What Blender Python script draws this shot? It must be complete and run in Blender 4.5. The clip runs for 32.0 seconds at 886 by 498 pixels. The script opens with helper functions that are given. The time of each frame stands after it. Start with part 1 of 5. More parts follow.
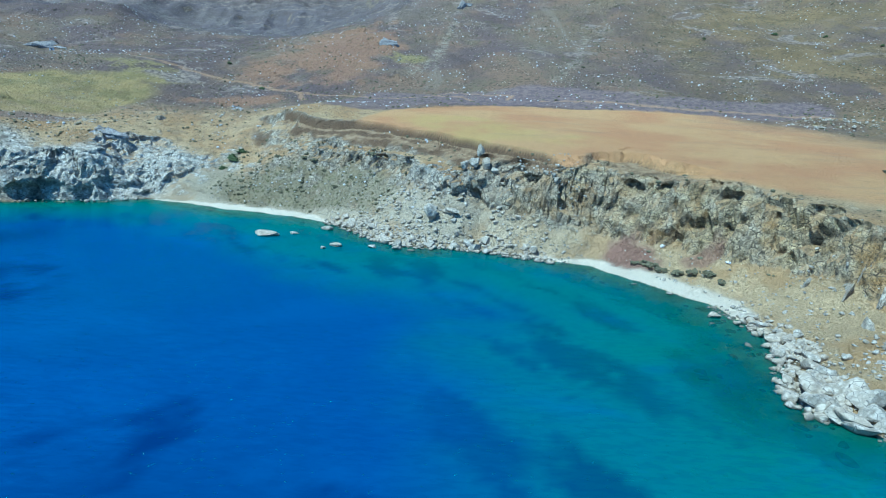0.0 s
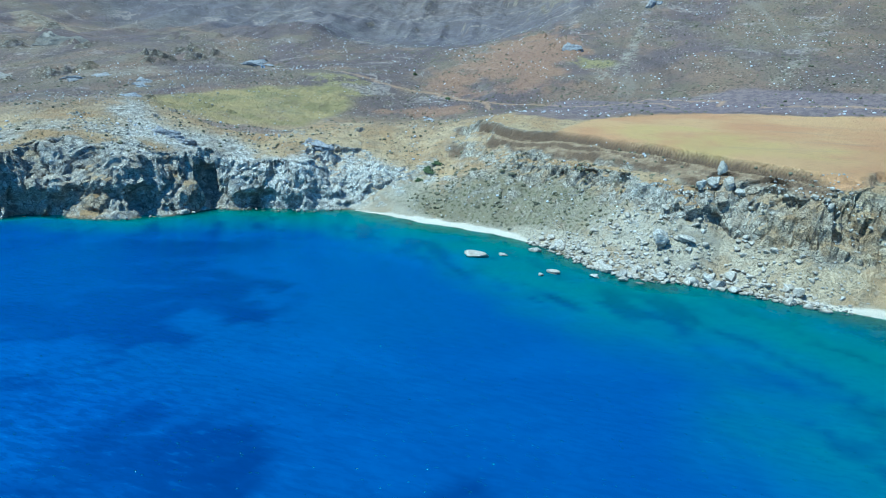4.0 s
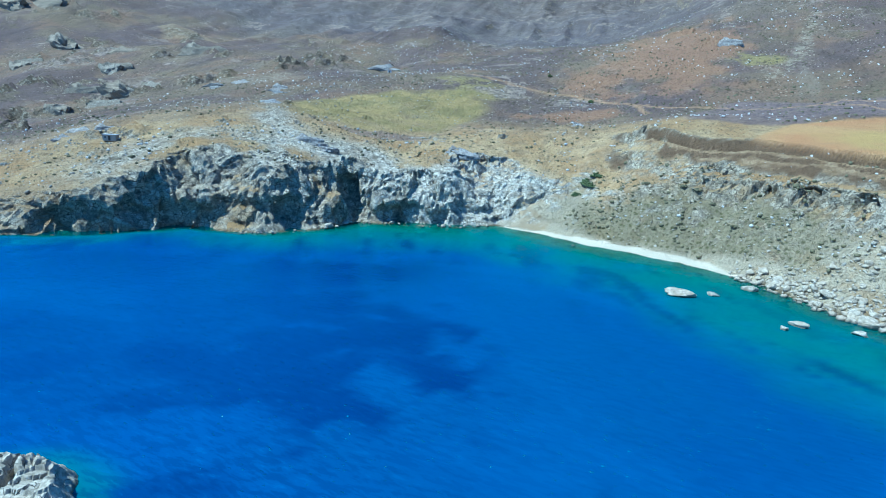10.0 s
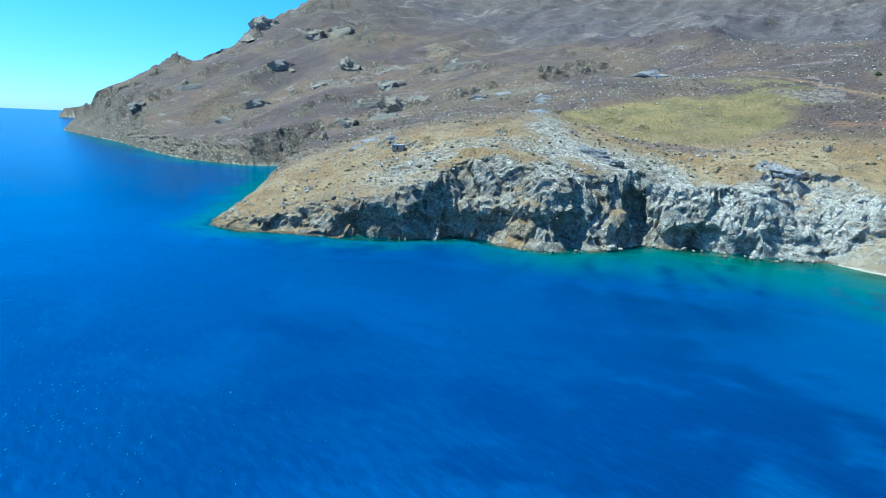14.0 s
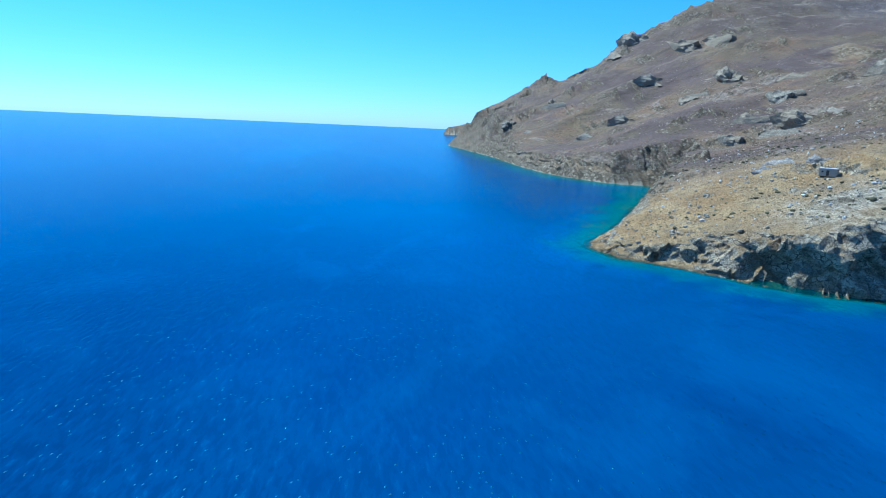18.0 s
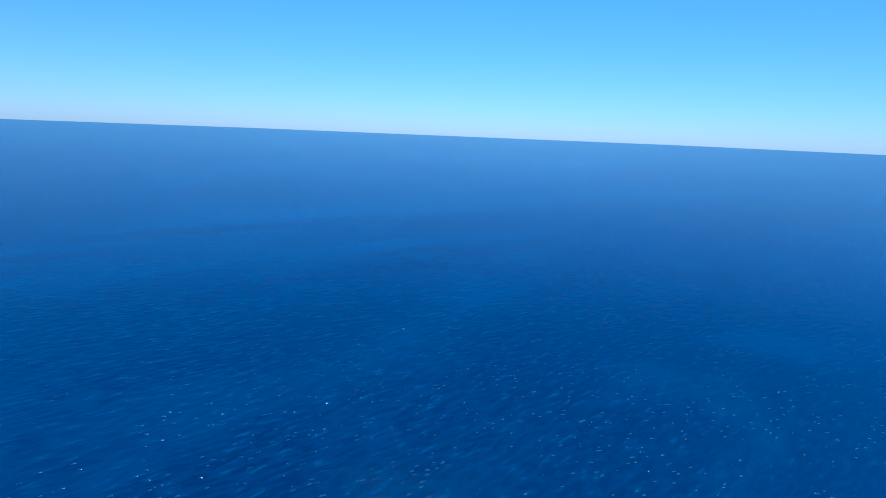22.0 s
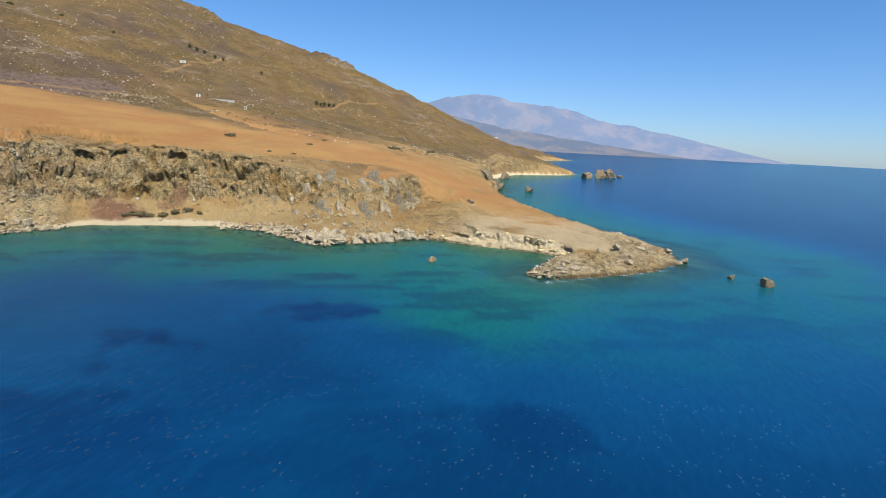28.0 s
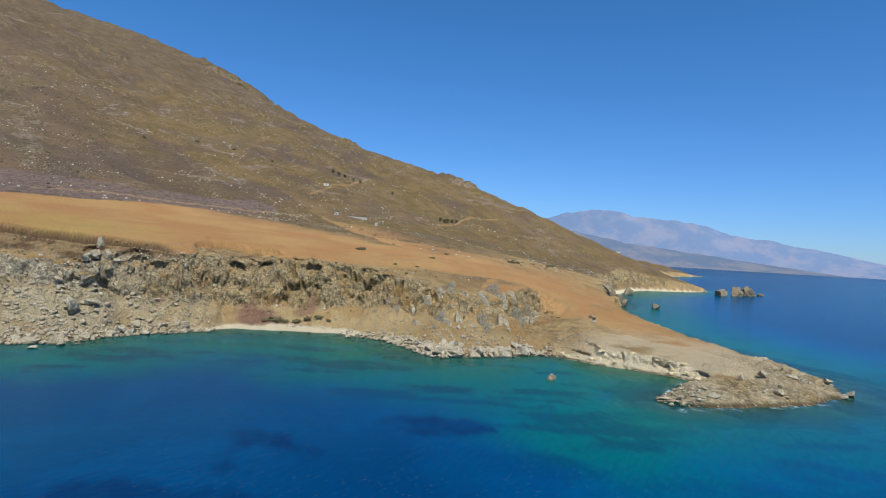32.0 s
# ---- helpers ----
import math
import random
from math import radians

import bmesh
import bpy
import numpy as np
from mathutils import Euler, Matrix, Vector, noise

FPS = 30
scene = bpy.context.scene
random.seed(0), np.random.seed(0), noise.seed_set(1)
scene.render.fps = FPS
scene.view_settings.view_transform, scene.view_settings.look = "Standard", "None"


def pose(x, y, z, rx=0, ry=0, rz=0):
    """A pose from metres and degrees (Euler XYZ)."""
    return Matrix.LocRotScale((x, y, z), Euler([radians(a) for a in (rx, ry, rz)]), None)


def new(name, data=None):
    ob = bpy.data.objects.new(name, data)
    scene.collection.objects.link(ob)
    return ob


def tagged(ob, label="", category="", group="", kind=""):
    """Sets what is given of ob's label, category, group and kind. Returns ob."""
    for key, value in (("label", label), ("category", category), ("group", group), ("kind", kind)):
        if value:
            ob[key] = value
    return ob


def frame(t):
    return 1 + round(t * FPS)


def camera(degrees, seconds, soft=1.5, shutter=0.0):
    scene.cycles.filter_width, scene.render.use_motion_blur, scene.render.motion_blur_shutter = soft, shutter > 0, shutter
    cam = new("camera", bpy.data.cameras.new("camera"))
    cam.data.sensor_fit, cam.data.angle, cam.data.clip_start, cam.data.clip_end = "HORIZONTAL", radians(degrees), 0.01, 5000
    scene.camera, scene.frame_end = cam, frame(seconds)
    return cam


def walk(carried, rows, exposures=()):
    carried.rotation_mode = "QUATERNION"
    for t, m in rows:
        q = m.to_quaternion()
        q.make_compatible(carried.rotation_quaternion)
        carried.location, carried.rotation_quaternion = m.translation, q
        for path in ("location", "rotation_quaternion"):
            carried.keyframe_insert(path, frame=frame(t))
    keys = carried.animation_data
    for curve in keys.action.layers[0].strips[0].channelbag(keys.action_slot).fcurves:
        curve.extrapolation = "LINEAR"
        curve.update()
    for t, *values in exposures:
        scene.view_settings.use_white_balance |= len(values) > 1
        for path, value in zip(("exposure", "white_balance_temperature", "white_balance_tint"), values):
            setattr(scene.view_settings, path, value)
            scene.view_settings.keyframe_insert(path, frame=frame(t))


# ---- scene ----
cam = camera(77.55, 32.0, soft=1.0)
PATH = [
    (0.0, pose(0.00, 0.00, 40.00, 77.64, -3.60, 1.60)),
    (0.5, pose(-3.14, 2.17, 40.05, 77.62, -3.64, 1.01)),
    (1.0, pose(-6.29, 4.34, 40.12, 77.55, -3.61, 2.12)),
    (1.5, pose(-9.43, 6.44, 40.24, 77.34, -3.20, 11.43)),
    (2.0, pose(-12.58, 8.47, 40.37, 77.24, -3.00, 21.14)),
    (2.5, pose(-15.77, 10.29, 40.54, 77.20, -3.01, 21.71)),
    (3.0, pose(-18.98, 11.86, 40.72, 77.26, -3.04, 21.72)),
    (3.5, pose(-22.14, 13.23, 40.91, 77.31, -3.17, 18.94)),
    (4.0, pose(-25.28, 14.52, 41.09, 77.32, -3.27, 16.93)),
    (4.5, pose(-28.39, 15.79, 41.27, 77.30, -3.25, 15.38)),
    (6.5, pose(-38.98, 22.07, 41.98, 77.36, -3.35, 13.10)),
    (7.0, pose(-41.54, 23.54, 41.88, 77.34, -3.41, 13.06)),
    (7.5, pose(-44.10, 25.02, 41.77, 77.34, -3.40, 13.00)),
    (8.0, pose(-46.69, 26.51, 41.64, 77.35, -3.48, 12.93)),
    (8.5, pose(-49.36, 28.08, 41.47, 77.36, -3.47, 12.89)),
    (9.0, pose(-52.14, 29.69, 41.26, 77.36, -3.44, 13.60)),
    (9.5, pose(-55.07, 31.33, 40.99, 77.26, -3.22, 19.59)),
    (10.0, pose(-58.07, 32.79, 40.67, 77.18, -3.10, 27.03)),
    (10.5, pose(-61.13, 33.97, 40.30, 77.16, -3.16, 29.61)),
    (11.0, pose(-64.40, 34.93, 39.93, 77.18, -3.06, 31.68)),
    (11.5, pose(-67.91, 35.71, 39.60, 77.19, -2.96, 36.58)),
    (12.0, pose(-71.67, 36.37, 39.33, 77.17, -2.82, 41.33)),
    (12.5, pose(-75.55, 36.69, 39.13, 77.17, -2.84, 43.21)),
    (13.0, pose(-79.45, 36.67, 38.98, 77.15, -2.81, 44.66)),
    (13.5, pose(-83.29, 36.50, 38.85, 77.16, -2.72, 47.82)),
    (14.0, pose(-87.09, 36.21, 38.73, 77.17, -2.72, 50.06)),
    (14.5, pose(-90.92, 35.86, 38.60, 77.19, -2.74, 52.03)),
    (16.5, pose(-106.76, 33.70, 37.20, 77.28, -3.06, 59.03)),
    (17.0, pose(-109.17, 32.40, 37.29, 77.27, -2.90, 65.86)),
    (17.5, pose(-111.42, 30.91, 37.41, 77.27, -2.54, 74.94)),
    (18.0, pose(-113.50, 29.08, 37.58, 77.29, -2.51, 84.01)),
    (18.5, pose(-115.44, 26.79, 37.80, 77.36, -2.38, 86.97)),
    (19.0, pose(-117.19, 24.06, 38.05, 77.41, -2.37, 88.51)),
    (19.5, pose(-118.70, 21.01, 38.29, 77.46, -2.35, 88.95)),
    (20.0, pose(-119.93, 17.80, 38.52, 77.52, -2.31, 92.88)),
    (20.5, pose(-120.80, 14.60, 38.71, 77.55, -2.21, 105.53)),
    (21.0, pose(-121.36, 11.43, 38.86, 77.67, -2.29, 119.89)),
    (21.5, pose(-121.65, 8.28, 38.98, 77.81, -2.31, 131.60)),
    (22.0, pose(-121.69, 5.17, 39.07, 77.95, -2.29, 140.66)),
    (22.5, pose(-121.52, 2.09, 39.14, 78.10, -2.31, 156.77)),
    (23.0, pose(-121.16, -0.95, 39.18, 78.26, -2.28, 177.26)),
    (23.5, pose(-120.66, -3.94, 39.19, 78.42, -2.39, 194.01)),
    (24.0, pose(-120.03, -6.87, 39.19, 78.58, -2.50, 204.16)),
    (24.5, pose(-119.31, -9.74, 39.18, 78.64, -2.57, 213.95)),
    (26.5, pose(-112.34, -16.53, 38.40, 78.86, -2.86, 254.33)),
    (27.0, pose(-111.75, -16.63, 38.34, 78.92, -2.90, 263.85)),
    (27.5, pose(-111.18, -16.67, 38.28, 78.87, -2.94, 277.14)),
    (28.0, pose(-110.73, -16.64, 38.21, 78.88, -3.01, 287.97)),
    (28.5, pose(-110.56, -16.55, 38.20, 78.90, -3.08, 292.82)),
    (29.0, pose(-110.58, -16.45, 38.22, 78.85, -3.09, 296.02)),
    (29.5, pose(-110.62, -16.36, 38.25, 78.86, -3.11, 298.08)),
    (30.0, pose(-110.64, -16.30, 38.26, 78.85, -3.18, 299.44)),
    (30.5, pose(-110.65, -16.26, 38.27, 78.84, -3.17, 300.31)),
    (31.0, pose(-110.66, -16.22, 38.30, 80.20, -3.22, 300.71)),
    (31.5, pose(-110.69, -16.20, 38.34, 87.00, -3.29, 300.38)),
    (32.0, pose(-110.75, -16.21, 38.39, 89.90, -3.30, 300.19)),
]
walk(cam, PATH, [(0.0, 0.7, 4350, -15), (4.0, 0.88, 4300, -15), (10.0, 0.92, 4350, -14), (13.0, 0.95, 4700, -12), (17.0, 0.9, 4600, -8), (20.0, 0.55, 5100, -3), (24.5, 0.3, 5900, 3), (27.0, 0.4, 7300, 4), (29.0, 0.42, 7300, 3), (31.0, 0.44, 6900, 3), (32.0, 0.20, 6400, 1)])

# ---- daylight ----
SUN_YAW, SUN_HEIGHT = 134.0, 58.0
world = bpy.data.worlds.new("sky")
scene.world = world
world.use_nodes = True
wn, wl = world.node_tree.nodes, world.node_tree.links
sky = wn.new("ShaderNodeTexSky")
sky.sky_type, sky.sun_disc = "NISHITA", False
sky.sun_elevation, sky.sun_rotation = radians(SUN_HEIGHT), radians(-SUN_YAW)
sky.air_density, sky.dust_density, sky.ozone_density = 1.0, 0.15, 3.0
wn["Background"].inputs["Strength"].default_value = 0.095
where, up, rising, tint = (wn.new("ShaderNode" + kind) for kind in ("TexCoord", "SeparateXYZ", "MapRange", "Mix"))
wl.new(where.outputs["Generated"], up.inputs[0]), wl.new(up.outputs[2], rising.inputs[0])
rising.inputs[2].default_value = 0.35
tint.data_type = "RGBA"
tint.inputs[6].default_value, tint.inputs[7].default_value = (0.50, 0.70, 1.22, 1), (0.40, 0.80, 1.25, 1)
wl.new(rising.outputs[0], tint.inputs[0])
clear_blue = wn.new("ShaderNodeMix")
clear_blue.data_type, clear_blue.blend_type = "RGBA", "MULTIPLY"
clear_blue.inputs[0].default_value = 1.0
wl.new(tint.outputs[2], clear_blue.inputs[7])
wl.new(sky.outputs["Color"], clear_blue.inputs[6]), wl.new(clear_blue.outputs[2], wn["Background"].inputs["Color"])
sun = new("sun", bpy.data.lights.new("sun", "SUN"))
sun.data.energy, sun.data.angle, sun.data.color = 4.8, radians(0.53), (1.0, 0.95, 0.87)
sun.matrix_world = pose(0, 0, 500, 90 - SUN_HEIGHT, 0, SUN_YAW + 180)


# ---- noise and shapes on arrays ----
def _hash(i, j, k, seed):
    h = (i * 374761393 + j * 668265263 + k * 2147483647 + seed * 1274126177) & 0xFFFFFFFF
    h = ((h ^ (h >> 13)) * 1274126177) & 0xFFFFFFFF
    h = ((h ^ (h >> 16)) * 2246822519) & 0xFFFFFFFF
    return ((h ^ (h >> 15)) & 0xFFFFFF) / float(0xFFFFFF)


def value_noise(x, y, z=None, seed=0):
    """Smooth noise from -1 to 1."""
    axes = (x, y) if z is None else (x, y, z)
    whole = [np.floor(a).astype(np.int64) for a in axes]
    part = [a - b for a, b in zip(axes, whole)]
    part = [a * a * a * (a * (a * 6 - 15) + 10) for a in part]
    i, j, k = whole if len(whole) == 3 else (*whole, 0)
    u, v = part[:2]
    out = 0
    for d in range(len(axes) - 1):
        plane = 0
        for a, b in ((0, 0), (1, 0), (0, 1), (1, 1)):
            plane = plane + _hash(i + a, j + b, k + d, seed) * (u if a else 1 - u) * (v if b else 1 - v)
        out = plane if len(axes) == 2 else out + plane * (part[2] if d else 1 - part[2])
    return out * 2 - 1


def fbm(x, y, z=None, octaves=4, seed=0, gain=0.5):
    total, amp, norm = 0, 1.0, 0.0
    for o in range(octaves):
        f = 2.03 ** o
        total = total + amp * value_noise(x * f + o * 17.3, y * f - o * 9.1, None if z is None else z * f + o * 5.7, seed + o)
        norm += amp
        amp *= gain
    return total / norm


def ridged(x, y, z=None, octaves=4, seed=0):
    total, amp, norm = 0, 1.0, 0.0
    for o in range(octaves):
        f = 2.07 ** o
        total = total + amp * (1 - 2 * np.abs(value_noise(x * f + o * 3.3, y * f + o * 7.7, None if z is None else z * f, seed + o)))
        norm += amp
        amp *= 0.5
    return total / norm


def blocks(x, y, z, seed=0):
    """Broken blocks: a height for each block, and the distance to the joint between it and the next."""
    i, j, k = (np.floor(a).astype(np.int64) for a in (x, y, z))
    f1, f2, tone = np.full(x.shape, 9.0), np.full(x.shape, 9.0), np.zeros(x.shape)
    for a in (-1, 0, 1):
        for b in (-1, 0, 1):
            for c in (-1, 0, 1):
                h = [_hash(i + a, j + b, k + c, seed + q) for q in range(4)]
                r = (i + a + h[0] - x) ** 2 + (j + b + h[1] - y) ** 2 + (k + c + h[2] - z) ** 2
                m = r < f1
                f2 = np.where(m, f1, np.minimum(f2, r))
                f1, tone = np.where(m, r, f1), np.where(m, h[3], tone)
    return tone, np.sqrt(f2) - np.sqrt(f1)


def step(a, b, x):
    t = np.clip((x - a) / (b - a), 0, 1)
    return t * t * (3 - 2 * t)


def blob(x, y, cx, cy, rx, ry, turn=0.0):
    """1 at the middle of an oval, 0 at its rim, below 0 outside."""
    c, s = math.cos(radians(turn)), math.sin(radians(turn))
    u, v = (x - cx) * c + (y - cy) * s, -(x - cx) * s + (y - cy) * c
    return 1 - np.sqrt((u / rx) ** 2 + (v / ry) ** 2)


def near_line(x, y, line):
    best = np.full(np.shape(x), 1e9)
    for (ax, ay), (bx, by) in zip(line, line[1:]):
        t = np.clip(((x - ax) * (bx - ax) + (y - ay) * (by - ay)) / ((bx - ax) ** 2 + (by - ay) ** 2), 0, 1)
        best = np.minimum(best, np.hypot(x - ax - t * (bx - ax), y - ay - t * (by - ay)))
    return best


# ---- the coast ----
# (x, y, beach width, foot run, foot height, cliff slope, sea-bed slope)
COAST_WEST = [(-2900, 1500, 0, 6, 5, 0.9, 0.5), (-2480, 460, 0, 6, 6, 1.2, 0.5), (-2350, 262, 0, 3, 8, 2.0, 0.5), (-2200, 360, 0, 6, 5, 1.0, 0.5),
              (-1330, 300, 0, 6, 6, 1.0, 0.5), (-1160, 150, 0, 6, 8, 1.2, 0.5), (-820, 168, 0, 3, 6, 1.3, 0.35), (-627, 167, 0, 3, 5, 1.3, 0.3),
              (-566, 174, 0, 3, 5, 1.2, 0.3), (-512, 198, 0, 3, 5, 1.2, 0.3), (-500, 228, 0, 4, 5, 1.2, 0.3), (-455, 203, 0, 3, 5, 1.3, 0.35), (-370, 152, 0, 3, 4, 1.3, 0.6)]
COAST_HEADLAND = [(-311, 114, 0, 4, 3, 0.9, 0.95), (-286, 97, 0, 1.5, 1.2, 1.5, 0.95), (-271, 102, 0, 1.2, 1.0, 1.5, 0.95), (-256, 118, 0, 1.2, 1.0, 1.6, 0.85),
                  (-236, 136, 0, 1.2, 1.2, 1.6, 0.85), (-224, 161, 0, 1.0, 0.8, 1.7, 0.85), (-206, 169, 0, 1.5, 1.4, 1.8, 0.65), (-197, 172, 0, 2.5, 3.0, 1.7, 0.3),
                  (-189, 190, 0, 1.5, 1.2, 1.7, 0.25), (-187, 213, 0, 1.0, 0.8, 2.6, 0.2), (-170, 221, 0, 1.5, 1.2, 1.6, 0.2), (-152, 232, 0, 2, 2, 1.4, 0.16)]
COAST_BAY = [(-140, 247, 1, 3, 3, 1.3, 0.12), (-118, 243, 4, 16, 13, 1.0, 0.11), (-98, 234, 8, 27, 23, 1.0, 0.11), (-67, 227, 7, 22, 24, 1.4, 0.12),
             (-45, 215, 1, 24, 20, 1.9, 0.13), (-30, 195, 0, 25, 17, 1.7, 0.13), (-15, 183, 0, 22, 16, 1.5, 0.13), (8, 185, 0, 15, 14, 2.0, 0.12),
             (28, 176, 2, 11, 11, 2.4, 0.11), (45, 172, 6, 9, 7, 2.1, 0.085), (56, 155, 10, 10, 7, 1.7, 0.075), (68, 136, 8, 13, 9, 1.7, 0.07)]
COAST_SPIT = [(71, 113, 0, 25, 10, 1.9, 0.065), (62, 92, 0, 37, 12, 2.0, 0.075), (58, 81, 0, 42, 13, 2.0, 0.10), (76, 66, 0, 37, 12, 1.9, 0.2), (91, 56, 0, 27, 9, 1.0, 0.2),
              (87, 35, 0, 3, 2.4, 1.2, 0.2), (87, 12, 0, 3, 2.4, 1.2, 0.2), (84, 3, 0, 3, 1.6, 0.7, 0.16), (66, 6, 0, 3, 1.6, 0.6, 0.16), (51, 9, 0, 3, 1.4, 0.6, 0.16)]
COAST_EAST = [(45, 1, 0, 3, 1.4, 0.5, 0.09), (57, -11, 0, 3, 1.8, 0.8, 0.05), (75, -28, 0, 3, 2, 0.9, 0.05), (98, -42, 0, 3, 2, 0.9, 0.05), (112, -39, 0, 3, 2, 0.9, 0.05),
              (121, -36, 0, 3, 2, 0.9, 0.05), (141, -22, 0, 3, 2, 0.9, 0.06), (160, -2, 0, 2, 2, 1.2, 0.12), (186, 17, 0, 2, 2, 1.2, 0.12), (222, 43, 0, 3, 3, 1.2, 0.12),
              (276, 68, 0, 3, 4, 1.6, 0.12), (345, 82, 0, 3, 5, 1.6, 0.12)]
COAST_FAR = [(450, 111, 8, 7, 5, 2.4, 0.1), (507, 116, 12, 8, 6, 2.4, 0.1), (592, 114, 12, 8, 7, 2.2, 0.1), (666, 62, 4, 8, 5, 1.0, 0.1), (718, 45, 0, 4, 3, 1, 0.12),
             (760, 90, 0, 6, 5, 0.8, 0.2), (900, 210, 0, 8, 6, 0.6, 0.2), (1367, 178, 0, 8, 6, 0.6, 0.2), (1605, 128, 0, 6, 6, 0.8, 0.2), (1700, 300, 0, 6, 5, 0.6, 0.2), (3000, 900, 0, 6, 5, 0.6, 0.2)]
COAST = np.array(COAST_WEST + COAST_HEADLAND + COAST_BAY + COAST_SPIT + COAST_EAST + COAST_FAR, float)
OUTLINE = np.concatenate([COAST[:, :2], [(3000, 9000), (-2900, 9000)]])


def shore(x, y):
    """Signed distance from the waterline (inland above 0) and the shore's numbers at its nearest place."""
    best, where, part = np.full(x.shape, 1e12), np.zeros(x.shape, int), np.zeros(x.shape)
    for i in range(len(COAST) - 1):
        (ax, ay), (bx, by) = COAST[i, :2], COAST[i + 1, :2]
        t = np.clip(((x - ax) * (bx - ax) + (y - ay) * (by - ay)) / ((bx - ax) ** 2 + (by - ay) ** 2), 0, 1)
        d = (x - ax - t * (bx - ax)) ** 2 + (y - ay - t * (by - ay)) ** 2
        m = d < best
        best[m], where[m], part[m] = d[m], i, t[m]
    inside = np.zeros(x.shape, bool)
    n = len(OUTLINE)
    for i in range(n):
        (ax, ay), (bx, by) = OUTLINE[i], OUTLINE[(i + 1) % n]
        if ay != by:
            inside ^= ((ay > y) != (by > y)) & (x < (bx - ax) * (y - ay) / (by - ay) + ax)
    numbers = COAST[where, 2:] * (1 - part[..., None]) + COAST[where + 1, 2:] * part[..., None]
    return np.where(inside, 1, -1) * np.sqrt(best), numbers, where + part


# ---- heights of the land behind the cliffs ----
RISE_WEST = [(-165, 262, 29), (-131, 337, 41.5), (-281, 174, 26), (-346, 163, 19), (-266, 118, 7), (-252, 140, 14), (-240, 150, 17), (-231, 176, 27), (-215, 188, 25), (-213, 216, 29.5), (-197, 213, 24), (-192, 222, 22), (-175, 233, 20), (-155, 247, 21), (-146, 256, 21), (-133, 268, 22), (-124, 286, 25), (-104, 273, 25),
             (-206, 253, 30), (-278, 259, 46), (-263, 341, 57), (-183, 372, 51), (-210, 340, 46.5), (-215, 300, 37), (-205, 285, 33), (-145, 414, 63), (-110, 385, 57), (-233, 405, 74), (-206, 484, 88), (-147, 500, 97), (-134, 321, 42), (-99, 292, 39.5), (-378, 359, 69), (-303, 177, 28.5),
             (-338, 472, 84), (-349, 474, 87), (-571, 671, 149), (-475, 446, 100), (-676, 537, 125), (-462, 251, 33), (-468, 297, 45), (-559, 378, 82), (-683, 396, 97), (-659, 267, 45), (-683, 239, 31), (-714, 250, 34), (-1066, 240, 88), (-1061, 299, 120), (-1042, 326, 113), (-1036, 353, 124), (-1027, 382, 140), (-1022, 395, 168), (-1009, 423, 187), (-618, 353, 78),
             (-1000, 470, 206), (-995, 505, 234), (-1130, 385, 132), (-1119, 418, 146), (-1145, 358, 122), (-1095, 404, 148), (-1060, 475, 200), (-1150, 470, 185), (-1119, 620, 275), (-1074, 197, 66), (-1130, 200, 62), (-870, 715, 225), (-336, 663, 137), (-393, 620, 150), (-320, 1400, 420), (-2300, 340, 40), (-1500, 800, 250), (-300, 300, 50), (-760, 1150, 390), (-480, 1000, 285), (-520, 850, 215)]
RISE_EAST = [(-97, 284, 38), (-15, 233, 36), (11, 209, 33.5), (66, 165, 28.5), (110, 144, 27), (116, 114, 22), (164, 104, 21), (232, 94, 21), (142, 237, 41), (62, 338, 55),
             (129, 339, 57), (189, 338, 58), (-25, 376, 58.2), (7, 385, 60.5), (12, 425, 73), (42, 456, 98), (-16, 505, 102), (98, 509, 115.5), (90, 478, 106), (-75, 527, 111), (-111, 596, 135), (-31, 656, 171), (26, 584, 140), (43, 591, 143.5),
             (-237, 703, 139), (-230, 848, 191), (-198, 944, 219), (-187, 1022, 245), (-165, 700, 150), (-160, 800, 178), (-60, 760, 226), (-40, 900, 300), (276, 528, 141), (339, 1096, 430), (100, 1100, 400), (422, 1059, 415), (615, 939, 366),
             (502, 642, 222), (564, 580, 200), (634, 393, 138), (608, 737, 258), (648, 563, 188), (687, 277, 93), (770, 180, 44)]
RISE_SPIT = [(150, 62, 11), (105, 32, 5.5), (130, -5, 4.5), (98, -22, 4), (70, -6, 2.8), (185, 40, 7), (225, 72, 13), (420, 150, 24), (560, 170, 28), (690, 80, 12), (330, 110, 24),
             (1000, 700, 150), (1100, 330, 45), (900, 1300, 330), (340, 1600, 470), (1600, 250, 25), (2500, 1500, 120), (-600, 2500, 420), (430, 290, 62), (330, 250, 50)]
KNOWN = np.array(RISE_WEST + RISE_EAST + RISE_SPIT, float)


def _kernel(r):
    return np.sqrt(r * r + 20.0 ** 2)


_n = len(KNOWN)
_m = np.zeros((_n + 3, _n + 3))
_m[:_n, :_n] = _kernel(np.hypot(KNOWN[:, None, 0] - KNOWN[None, :, 0], KNOWN[:, None, 1] - KNOWN[None, :, 1])) - np.eye(_n) * 1.0
_m[:_n, _n:] = np.c_[np.ones(_n), KNOWN[:, :2]]
_m[_n:, :_n] = _m[:_n, _n:].T
WEIGHTS = np.linalg.solve(_m, np.r_[KNOWN[:, 2], 0, 0, 0])


def rise(x, y):
    out = WEIGHTS[-3] + WEIGHTS[-2] * x + WEIGHTS[-1] * y
    for (kx, ky, _), w in zip(KNOWN, WEIGHTS):
        out = out + w * _kernel(np.hypot(x - kx, y - ky))
    return out


